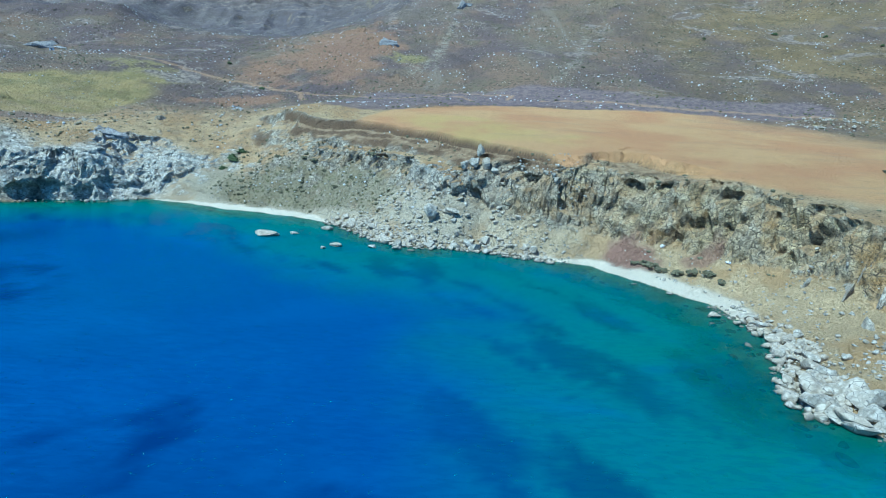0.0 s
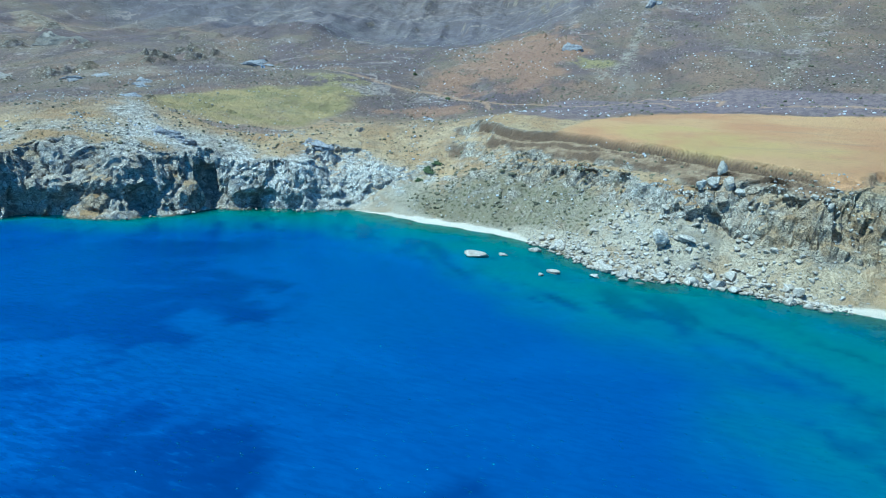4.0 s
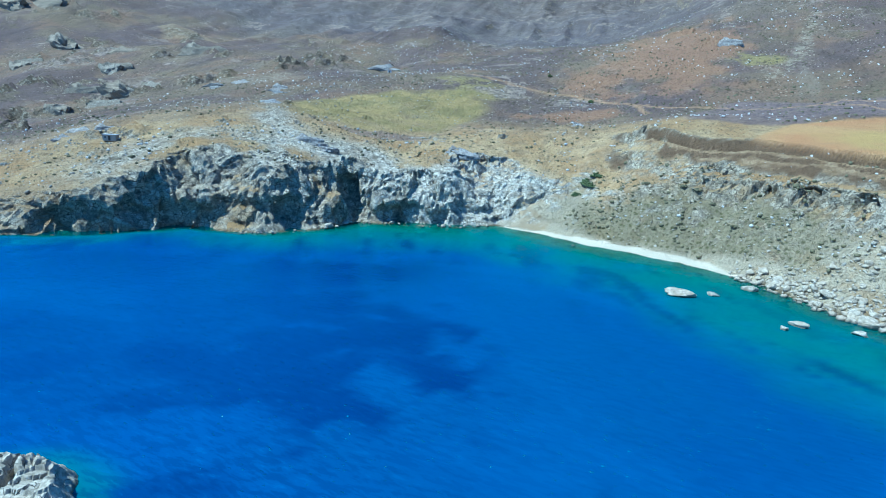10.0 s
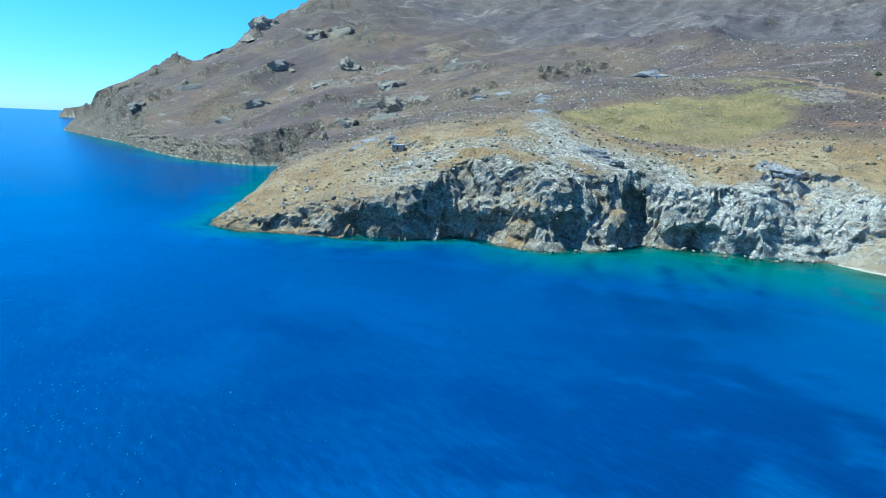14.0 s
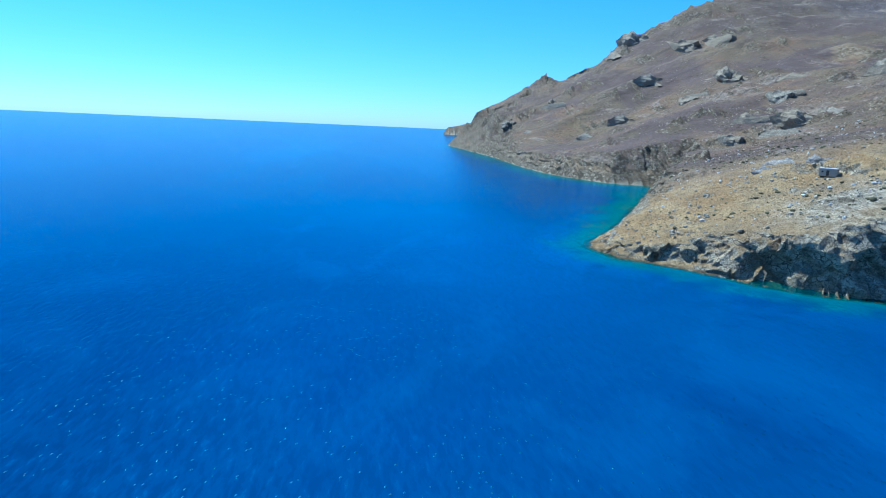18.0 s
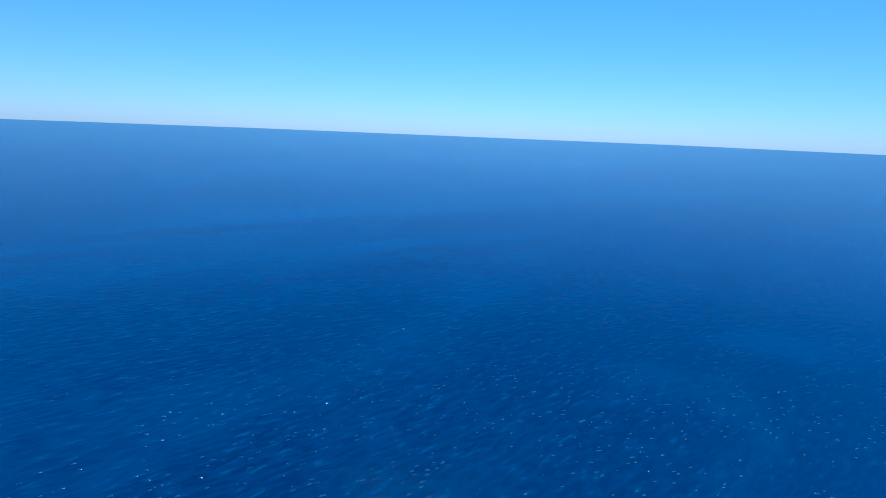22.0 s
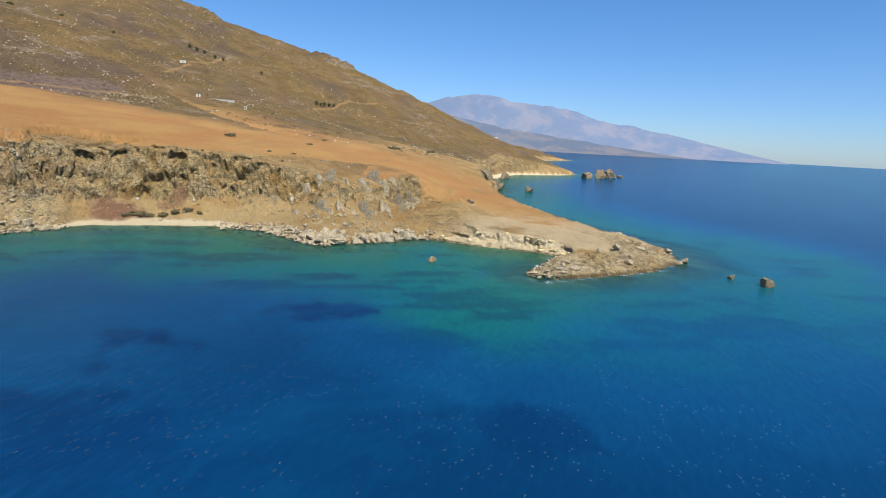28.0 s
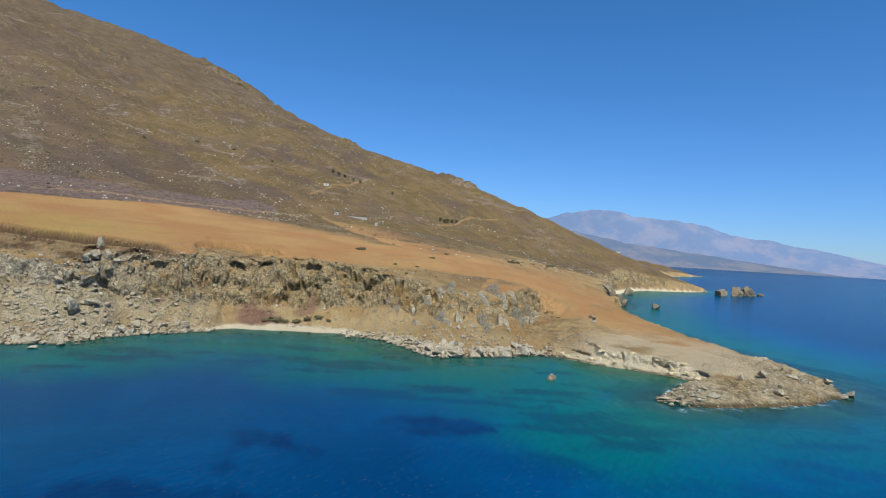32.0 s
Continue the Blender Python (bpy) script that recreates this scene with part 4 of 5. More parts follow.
# ---- sea ----
WEED_WEST = [(-137, 93, 7, 9, 48), (-139, 109, 12, 9, 48), (-125, 106, 8, 10, 48), (-142, 153, 9, 9, 51), (-146, 124, 10, 7, 50), (-110, 97, 6, 7, 46), (-102, 92, 6, 9, 46), (-109, 117, 9, 10, 47),
             (-125, 81, 12, 3.5, 46), (-123, 90, 4.5, 6, 47), (-152, 77, 5, 5, 48), (-155, 70, 6, 5, 47), (-178, 84, 9, 7, 49), (-89, 98, 5, 6, 45), (-100, 84, 5, 4, 45), (-131, 118, 18, 6, 48)]
WEED_EAST = [(-77, 39, 11, 8, -56), (-61, 40, 5, 6, -54), (-61, 54, 11, 6, -54), (-76, 66, 8, 10, -54), (-65, 62, 6, 6, -54), (-63, 30, 4, 3, -55), (-66, 19, 9, 5, -56), (-45, 1, 6, 5, -55), (-59, 12, 7, 4, -56),
             (-39, -10, 6, 5, -55), (-9, 42, 9, 6, -51), (-42, 60, 8, 7, 26), (-72, 43, 6, 4, 25), (-105, 65, 8, 6, 28), (-90, 101, 5, 10, 30), (-141, 132, 12, 9, 34), (-42, 54, 7, 6, 7)]
WEED_DEEP = [(-111, 118, 12.8, 13, 55), (-111, 94, 6.1, 5, 54), (-142, 149, 9.3, 13, 58), (-138, 102, 10.1, 10.4, 56), (-124, 100, 5.7, 8.1, 55), (-101, 114, 6, 7.6, 54)]
WEED = WEED_WEST + WEED_EAST + WEED_DEEP


def surface(gx, gy):
    z, d, at, *_ = land(gx, gy)
    deep = np.minimum(np.maximum(-z, 0), 0.25 + 1.5 * np.maximum(np.hypot((gx + 118.3) / 1.0, (gy - 50) / 1.1) - 10.0, 0) ** 1.25)
    foam = (d < 0) * (1 - step(0.5, 3.2, -d + 1.6 * fbm(gx / 4, gy / 4, seed=83))) * step(43.5, 45, at) * (1 - step(52, 53.5, at)) * step(0.0, 0.25, fbm(gx / 5, gy / 5, seed=84))
    weed = np.zeros_like(gx)
    wob = 1.9 * fbm(gx / 11, gy / 11, octaves=5, seed=81, gain=0.6) + 0.05
    for cx, cy, rx, ry, turn in WEED:
        weed = np.maximum(weed, step(-0.05, 0.75, np.minimum(blob(gx, gy, cx, cy, rx * 1.2, ry * 1.2, turn) * 1.6, 0.6) + wob))
    weed = np.maximum(weed, 0.75 * step(0.08, 0.34, fbm((gx + 0.6 * gy) / 11, (0.6 * gx - gy) / 34, octaves=5, seed=82, gain=0.62)) * (1 - step(40, 80, -d)) * step(2, 8, -d))
    return np.stack([gx, gy, np.zeros_like(gx)], -1), dict(depth=deep, weed=weed, reef=step(0.12, 0.4, fbm(gx / 4.5, gy / 4.5, octaves=4, seed=90)) * step(0.3, 2.0, -d) * (1 - step(10, 24, -d + 8 * fbm(gx / 18, gy / 18, seed=91))), foam=foam, open=step(70, 230, -d), offing=step(60, 130, -d) * (1 - step(230, 520, -d)) * (1 - step(-10, 75, gy - 0.25 * gx)))


sea = new("water", grid_mesh("water", spaced(-310, 160, 2.0, -4900, 4900, 1.06), spaced(-110, 260, 2.0, -4950, 1500, 1.06), surface))
sea.data.materials.append(WATER)
tagged(sea, "deep blue sea turning turquoise over the shallows", "sea", kind="structure")


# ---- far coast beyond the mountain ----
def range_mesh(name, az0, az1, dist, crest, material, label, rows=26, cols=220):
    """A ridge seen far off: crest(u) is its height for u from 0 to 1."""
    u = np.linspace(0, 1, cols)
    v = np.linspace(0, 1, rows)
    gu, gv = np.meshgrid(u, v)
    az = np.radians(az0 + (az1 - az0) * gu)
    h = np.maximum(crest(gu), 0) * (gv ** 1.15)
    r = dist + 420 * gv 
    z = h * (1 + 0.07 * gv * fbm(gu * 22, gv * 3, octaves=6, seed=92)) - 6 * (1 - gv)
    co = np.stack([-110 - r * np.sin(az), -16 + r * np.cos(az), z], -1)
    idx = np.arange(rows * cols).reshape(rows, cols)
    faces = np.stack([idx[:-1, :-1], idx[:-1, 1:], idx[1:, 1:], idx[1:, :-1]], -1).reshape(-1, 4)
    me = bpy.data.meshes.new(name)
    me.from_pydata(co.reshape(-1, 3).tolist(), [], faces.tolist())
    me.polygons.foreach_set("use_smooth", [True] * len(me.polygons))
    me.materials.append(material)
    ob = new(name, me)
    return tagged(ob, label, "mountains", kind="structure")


def crest_high(u):
    return 38 + 4820 * np.interp(u, [0, 0.12, 0.24, 0.32, 0.38, 0.55, 0.607, 0.683, 0.762, 0.87, 0.97, 1.0], [0.03, 0.05, 0.072, 0.082, 0.078, 0.061, 0.047, 0.038, 0.028, 0.012, -0.003, -0.008])


def crest_low(u):
    return 38 + 4420 * np.interp(u, [0, 0.13, 0.3, 0.46, 0.63, 0.73, 0.86, 1.0], [0.05, 0.052, 0.036, 0.024, 0.014, 0.007, 0.0, -0.008])


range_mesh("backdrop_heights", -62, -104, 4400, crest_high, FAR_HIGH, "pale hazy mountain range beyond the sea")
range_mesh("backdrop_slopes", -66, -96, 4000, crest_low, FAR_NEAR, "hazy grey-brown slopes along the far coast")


# ---- rocks ----
def rock_material(name, dark, light, warm):
    g = Nodes(name)
    info = g.n.new("ShaderNodeObjectInfo")
    mid, fine = g.noise(0.9, 7, 0.65), g.noise(4.0, 5, 0.7)
    col = g.mix(g.span(mid, 0.36, 0.62), dark, light)
    col = g.mix(g.math("MULTIPLY", info.outputs["Random"], 0.45), col, warm)
    col = g.mix(g.math("MULTIPLY", g.span(g.cells(0.8, "DISTANCE_TO_EDGE"), 0.0, 0.06, 1, 0), g.span(mid, 0.45, 0.6)), col, (0.07, 0.06, 0.05))
    z = g.n.new("ShaderNodeSeparateXYZ")
    g.put(z.inputs[0], g.geo.outputs["Position"])
    tide = g.span(g.math("ADD", z.outputs[2], g.math("MULTIPLY", fine, 0.5)), 0.35, 0.85, 1, 0)
    col = g.mix(g.math("MULTIPLY", tide, 0.8), col, (0.10, 0.085, 0.06))
    return g.surface(col, 0.92, g.bump(fine, 0.6, 0.25, g.bump(mid, 0.8, 0.6)), 0.15)


LIMESTONE = rock_material("limestone", (0.20, 0.172, 0.125), (0.48, 0.415, 0.315), (0.36, 0.27, 0.165))
PALESTONE = rock_material("pale_stone", (0.40, 0.37, 0.33), (0.66, 0.62, 0.56), (0.50, 0.42, 0.33))
FINROCK = rock_material("fin_rock", (0.17, 0.145, 0.105), (0.44, 0.38, 0.28), (0.36, 0.26, 0.15))
GREYROCK = rock_material("grey_outcrop", (0.13, 0.115, 0.10), (0.36, 0.325, 0.28), (0.26, 0.20, 0.14))
SCHIST = rock_material("dark_schist", (0.13, 0.107, 0.08), (0.30, 0.25, 0.18), (0.26, 0.18, 0.10))
SANDSTONE = rock_material("cream_sandstone", (0.50, 0.40, 0.23), (0.74, 0.61, 0.38), (0.62, 0.46, 0.25))


def rock_shape(seed, detail=3, cuts=9, rough=0.28, squash=(1, 1, 0.8), layered=0.0):
    """Vertices and faces of a broken rock about 2 wide."""
    bm = bmesh.new()
    bmesh.ops.create_icosphere(bm, subdivisions=detail, radius=1.0)
    co = np.array([v.co for v in bm.verts])
    faces = [[v.index for v in f.verts] for f in bm.faces]
    bm.free()
    rng = np.random.default_rng(seed)
    co = co * (1 + rough * fbm(co[:, 0] * 1.3 + seed * 7.1, co[:, 1] * 1.3, co[:, 2] * 1.3, 4, seed=seed))[:, None]
    for _ in range(cuts):
        n = rng.normal(size=3)
        n /= np.linalg.norm(n)
        over = co @ n - rng.uniform(0.38, 0.8)
        co -= np.where(over > 0, over * 0.93, 0)[:, None] * n
    if layered:
        co[:, :2] *= (1 + layered * value_noise(co[:, 2] * 7 + seed, co[:, 0] * 0.4, co[:, 1] * 0.4, seed=seed + 3))[:, None]
    if detail > 3:
        co *= (1 + 0.16 * ridged(co[:, 0] * 2.2 + seed, co[:, 1] * 2.2, co[:, 2] * 2.6, 4, seed=seed + 9))[:, None]
        co += 0.07 * np.stack([fbm(co[:, 0] * 5 + k * 9, co[:, 1] * 5, co[:, 2] * 5, 4, seed=seed + k) for k in range(3)], -1)
    return co * np.array(squash), faces


def rock_mesh(name, seed, material, **more):
    co, faces = rock_shape(seed, **more)
    me = bpy.data.meshes.new(name)
    me.from_pydata(co.tolist(), [], faces)
    me.materials.append(material)
    me.update()
    return me


def heights(points):
    p = np.array(points, float)
    return land(p[:, 0][None], p[:, 1][None])[0][0]


def place_rock(name, me, x, y, z, size, turn, label, group="", tilt=(0, 0), category="rock"):
    ob = new(name, me)
    ob.matrix_basis = pose(x, y, z, tilt[0], tilt[1], turn) @ Matrix.Diagonal((*size, 1))
    return tagged(ob, label, category if label else "", group)


def along_shore(lo, hi, count, d_lo, d_hi, rng, power=1.0):
    """Places scattered along a stretch of the coast, d metres inland of it."""
    at = rng.uniform(lo, hi, count)
    i = at.astype(int)
    f = (at - i)[:, None]
    a, b = COAST[i, :2], COAST[i + 1, :2]
    dirn = (b - a) / np.linalg.norm(b - a, axis=1)[:, None]
    inward = np.stack([-dirn[:, 1], dirn[:, 0]], -1)
    d = d_lo + (d_hi - d_lo) * rng.uniform(0, 1, count) ** power
    p = a * (1 - f) + b * f + inward * d[:, None]
    return p, d


def scatter(name, places, sizes, shapes, material, label, category, sink=0.3, seed=5, stretch=0.35):
    """Many small pieces as one mesh: nobody could count them."""
    rng = np.random.default_rng(seed)
    z = heights(places)
    verts, faces, base = [], [], 0
    pick = rng.integers(0, len(shapes), len(places))
    for (x, y), zz, r, k in zip(places, z, sizes, pick):
        co, fc = shapes[k]
        t = rng.uniform(0, 6.283)
        c, sn = math.cos(t), math.sin(t)
        sx, sy, sz = r * rng.uniform(1 - stretch, 1 + stretch, 3)
        v = co * (sx, sy, sz)
        v = np.stack([v[:, 0] * c - v[:, 1] * sn + x, v[:, 0] * sn + v[:, 1] * c + y, v[:, 2] + zz + sz * (0.7 - sink * 2)], -1)
        verts.append(v)
        faces.append(np.array(fc) + base)
        base += len(co)
    verts, faces = np.concatenate(verts), np.concatenate(faces)
    me = bpy.data.meshes.new(name)
    me.vertices.add(len(verts)), me.vertices.foreach_set("co", verts.reshape(-1).astype(np.float32))
    n = faces.shape[1]
    me.loops.add(faces.size), me.loops.foreach_set("vertex_index", faces.reshape(-1).astype(np.int32))
    me.polygons.add(len(faces)), me.polygons.foreach_set("loop_start", np.arange(0, faces.size, n, dtype=np.int32))
    me.update(calc_edges=True)
    me.materials.append(material)
    return tagged(new(name, me), label, category, kind="stuff")


BOULDERS = [rock_mesh("boulder", 300 + k, LIMESTONE, detail=3, cuts=20, rough=0.45, squash=(1.2, random.uniform(0.8, 1.1), random.uniform(0.75, 1.0))) for k in range(9)]
rng = np.random.default_rng(77)


def boulder_field(lo, hi, count, d_lo, d_hi, small, large, label, group, power=1.0):
    p, d = along_shore(lo, hi, count, d_lo, d_hi, rng, power)
    z = heights(p)
    for (x, y), zz in zip(p, z):
        r = small * (large / small) ** (rng.uniform() ** 2.2)
        size = (r * rng.uniform(0.85, 1.3), r * rng.uniform(0.8, 1.1), r * rng.uniform(0.75, 1.1))
        place_rock("boulder", BOULDERS[rng.integers(0, 9)], x, y, max(zz, -0.9) + 0.22 * r, size, rng.uniform(0, 360), label, group, (rng.uniform(-20, 20), rng.uniform(-20, 20)), "boulder")


for k, (x, y, r) in enumerate([(60.5, 82, 3.2), (66.5, 79, 3.8), (62, 76.5, 2.6), (68, 97, 2.4), (65, 91, 2.6), (64, 86, 2.2), (71, 72, 2.8), (76, 69, 2.4)]):
    place_rock("boulder", BOULDERS[k], x, y, 1.0 + 0.15 * r, (r * 1.2, r, r * 0.8), k * 67, "huge rounded grey boulder at the water's edge", "boulders below the cliff", category="boulder")
boulder_field(28.8, 31.0, 46, -3.0, 6, 0.8, 2.6, "pale grey limestone boulder at the foot of the scree", "boulders along the bay")
boulder_field(30.4, 33.3, 74, -3.5, 5, 0.8, 2.8, "pale grey limestone boulder at the foot of the scree", "boulders along the bay")
boulder_field(36.4, 38.0, 40, -2.5, 5, 0.8, 2.4, "weathered grey boulder beside the small beach", "boulders below the cliff")
boulder_field(37.8, 41.0, 84, -3.0, 7, 1.0, 3.6, "large grey limestone boulder at the water's edge", "boulders below the cliff")
boulder_field(29.5, 33.2, 30, 6, 26, 0.7, 1.7, "limestone block lying on the scree slope", "blocks on the scree", 1.4)
boulder_field(36.8, 40.5, 22, 6, 24, 0.7, 1.6, "limestone block lying on the slope", "blocks on the scree", 1.4)

PEBBLES = [rock_shape(400 + k, 2, 12, 0.4) for k in range(6)]
p1, _ = along_shore(28.6, 33.6, 1500, -2, 30, rng, 1.6)
q1, _ = along_shore(28.8, 33.3, 420, -3, 5, rng)
q2, _ = along_shore(36.5, 41.2, 420, -3, 6, rng)
q3, _ = along_shore(29.5, 33.2, 160, 5, 20, rng)
rough_stones = np.concatenate([q1, q2, q3])
scatter("shore_blocks", rough_stones, 0.4 + 0.9 * rng.uniform(0, 1, len(rough_stones)) ** 1.5, PEBBLES, LIMESTONE, "tumbled grey blocks packed between the boulders", "blocks", 0.2, 6)
p2, _ = along_shore(36.0, 41.5, 1300, -2, 26, rng, 1.6)
p3, _ = along_shore(33.2, 36.6, 160, 5, 22, rng, 1.0)
p4, _ = along_shore(26.2, 29.0, 260, 6, 34, rng, 1.0)
stones = np.concatenate([p1, p2, p3, p4])
scatter("loose_stones", stones, 0.22 + 0.5 * rng.uniform(0, 1, len(stones)) ** 3, PEBBLES, LIMESTONE, "loose grey stones strewn over the scree", "stones")
p5, _ = along_shore(13.2, 25.5, 1100, 6, 75, rng, 1.0)
p6 = np.stack([rng.uniform(-330, -120, 1300), rng.uniform(190, 420, 1300)], -1)
p6 = p6[heights(p6) > 12]
stones = np.concatenate([p5, p6])
scatter("field_stones", stones, 0.25 + 0.6 * rng.uniform(0, 1, len(stones)) ** 3, PEBBLES, LIMESTONE, "pale stones scattered over the dry headland", "stones")
p7, d7 = along_shore(44.2, 53, 380, 0.5, 14, rng, 1.0)
scatter("spit_rubble", p7, 0.2 + 0.6 * rng.uniform(0, 1, len(p7)) ** 3, PEBBLES, LIMESTONE, "broken grey rock covering the low spit", "rubble", 0.25)
p8, d8 = along_shore(19.2, 24.8, 70, -2.0, 1.0, rng, 1.0)
scatter("skirting_rocks", p8, 0.4 + 1.5 * rng.uniform(0, 1, len(p8)) ** 2.5, PEBBLES, LIMESTONE, "grey rocks along the foot of the headland cliff", "rocks", 0.2)
p9, d9 = along_shore(26.0, 40.5, 300, -24, -3, rng, 1.0)
scatter("sunken_rocks", p9, 0.5 + 1.6 * rng.uniform(0, 1, len(p9)) ** 2, PEBBLES, SCHIST, "weed-covered rocks under the clear shallows", "reef", 0.5)

# rocks that stand in the sea
SEA_ROCKS = [(-62.6, 186, 4.3, 2.1, 1.5, 20), (-56, 191, 1.6, 1.2, 0.9, 0), (-47, 204, 2.6, 1.8, 1.6, 30), (-37.6, 176, 2.3, 1.4, 1.1, -10), (-41, 172, 1.3, 1.0, 0.7, 50), (-26, 178, 1.8, 1.3, 1.0, 0),
             (-17.7, 178.5, 2.0, 1.5, 1.4, 20), (53.5, 38.2, 2.0, 1.5, 1.6, 0), (74, -61.9, 2.4, 2.0, 2.6, 0), (79.9, -53.2, 1.5, 1.2, 1.3, 30), (64, 128, 1.6, 1.2, 0.7, 0), (60, 145, 1.1, 0.9, 0.6, 0)]
for k, (x, y, rx, ry, rz, turn) in enumerate(SEA_ROCKS):
    dark = k in (7, 8, 9)
    me = rock_mesh("sea_rock", 500 + k, SCHIST if dark else LIMESTONE, detail=4, cuts=18, rough=0.5, squash=(1.15, 1.1, 1.1))
    place_rock("sea_rock", me, x, y, rz * 0.25, (rx, ry, rz), turn, "dark weathered rock standing out of the sea" if dark else "pale limestone rock rising from the shallow water", "rocks in the bay")

# the skerry under the flight
def skerry_sheet(gx, gy):
    u, v = gx + 118.3, gy - 50.0
    r = np.hypot(u / 1.0, v / 1.12) + 2.2 * fbm(gx / 7, gy / 7, octaves=4, seed=610)
    inland = 12.4 - r
    tilt = 0.4 - 0.10 * u + 0.03 * v
    z = np.where(inland > 0, np.minimum(1.5 * np.maximum(inland, 0) ** 0.85, 2.1 + tilt + 1.4 * fbm(gx / 6, gy / 6, octaves=4, seed=611)), 0.8 * inland)
    knob = 1.6 * step(0, 0.7, blob(gx, gy, -129.5, 54, 3.2, 2.8, 20))
    z = z + knob * (inland > 0)
    cleft = np.abs(u * 0.8 + v * 0.6 - 4.0 + 1.2 * fbm(gx / 3, gy / 3, seed=612))
    z = z - 2.0 * (1 - step(0.2, 0.9, cleft)) * step(0, 3, inland)
    tread = 0.55 + 0.25 * fbm(gx / 8, gy / 8, seed=613)
    lean = z - 0.14 * u + 0.1 * v
    z = z + 0.85 * (np.floor(lean / tread + 0.5) * tread - lean) * step(0.3, 2.0, inland)
    t, j = blocks(gx / 3.6, gy / 3.6, z * 0, seed=615)
    z = z + step(0.5, 2.5, inland) * ((t - 0.5) * 0.7 - 0.35 * (1 - step(0, 0.06, j)) + 0.18 * ridged(gx / 2.2, gy / 1.4, octaves=4, seed=616))
    co = np.stack([gx + 0.4 * fbm(gx / 1.2, gy / 1.2, z / 0.8, 3, seed=617), gy + 0.4 * fbm(gx / 1.2, gy / 1.2, z / 0.8, 3, seed=618), np.maximum(z, -3)], -1)
    return co, dict(crag=np.ones_like(gx))


skerry = new("skerry", grid_mesh("skerry", np.arange(-143, -104, 0.22), np.arange(30, 70, 0.22), skerry_sheet))
skerry.data.materials.append(LIMESTONE)
for k, (x, y, z, r) in enumerate([(-129.5, 53.5, 2.6, 1.7), (-121, 58, 2.4, 1.8), (-117, 55, 2.0, 2.0), (-125, 50, 2.8, 2.2)]):
    slab = place_rock("slab", rock_mesh("slab", 820 + k, LIMESTONE, detail=4, cuts=18, rough=0.4, squash=(1.3, 1, 0.6)), x, y, z, (r, r, r * 0.8), k * 50 + 20, "")
    slab.parent = skerry
tagged(skerry, "rugged layered limestone skerry with a cleft, washed by the sea", "skerry")

# outcrops of bedrock on the mountainside: x, y, half width
OUTCROPS_WEST = [(-705, 401, 12.6), (-600, 399, 12.9), (-562, 356, 10.6), (-514, 303, 7.8), (-462, 300, 8.5), (-464, 327, 9.8), (-456, 250, 5.7), (-440, 272, 7.4), (-704, 286, 8.2), (-706, 247, 7.4), (-690, 349, 11.9), (-874, 258, 10.9),
                 (-986, 413, 17), (-987, 384, 14), (-885, 435, 16), (-844, 464, 13.5), (-798, 356, 10.4), (-781, 203, 7.3), (-861, 194, 8.1), (-535, 433, 12)]
OUTCROPS_NEAR = [(-313, 182, 4.5), (-308, 172, 3.2), (-294, 180, 3.2), (-324, 317, 4.0), (-342, 468, 8), (-165, 261, 4.6), (-71, 522, 5.5), (-384, 321, 6.5), (-377, 335, 5.5), (-330, 326, 6.5), (-217, 217, 4.2), (-208, 219, 4), (-289, 271, 5), (-130, 331, 3.6), (-4, 644, 8)]
OUTCROP_MESHES = [[rock_mesh("outcrop", 840 + 10 * j + k, material, detail=4, cuts=7, rough=0.8, squash=(1.2, 0.85, 0.95), layered=0.06) for k in range(4)] for j, material in enumerate((SCHIST, GREYROCK))]
for k, (x, y, r) in enumerate(OUTCROPS_WEST + OUTCROPS_NEAR):
    grey = k >= len(OUTCROPS_WEST)
    side = -r * 0.9 if k % 2 else r * 0.8
    for j, (ox, oy, q) in enumerate(((0, 0, 1.0), (side, 0.35 * r, 0.62))):
        gz = heights([(x + ox, y + oy)])[0]
        place_rock("outcrop", OUTCROP_MESHES[int(grey)][(k + j) % 4], x + ox, y + oy, gz - 0.52 * r * q, (r * q * 1.5, r * q * 1.05, r * q * 1.05), (k * 37 + j * 80) % 60 - 10, "rough grey limestone outcrop on the dry slope" if grey else "dark weathered rock outcrop on the mountainside", "outcrops on the slopes")

# rocks on the cliffs and the spit
for k, (x, y, z, rx, ry, rz) in enumerate([(9, 208.5, 32.6, 1.8, 1.6, 2.4), (6.5, 208.5, 28.5, 2.6, 2.2, 2.6), (11, 208, 27.5, 2.4, 2.2, 2.6), (3, 207.5, 27, 2.2, 1.9, 2.0), (14, 206, 26, 2.0, 1.8, 1.8)]):
    place_rock("pinnacle", rock_mesh("pinnacle", 701 + 20 * k, LIMESTONE, detail=4, cuts=20, rough=0.4, squash=(1.1, 1.1, 1.1)), x, y, z, (rx, ry, rz), k * 40, "grey rock pinnacle on the brow of the cliff" if k == 0 else "grey crag below the pinnacle on the brow", "crags under the pinnacle")
place_rock("scree_block", rock_mesh("scree_block", 703, LIMESTONE, detail=4, cuts=20, rough=0.5, squash=(1.1, 1, 1.1)), -7.5, 193.5, 10.5, (3.3, 2.6, 3.5), 30, "large cracked limestone block on the scree")
place_rock("scree_block", rock_mesh("scree_block", 704, LIMESTONE, detail=4, cuts=20, rough=0.5, squash=(1.1, 0.9, 0.8)), -0.5, 194.5, 11.5, (2.8, 1.9, 1.9), -20, "large cracked limestone block on the scree")
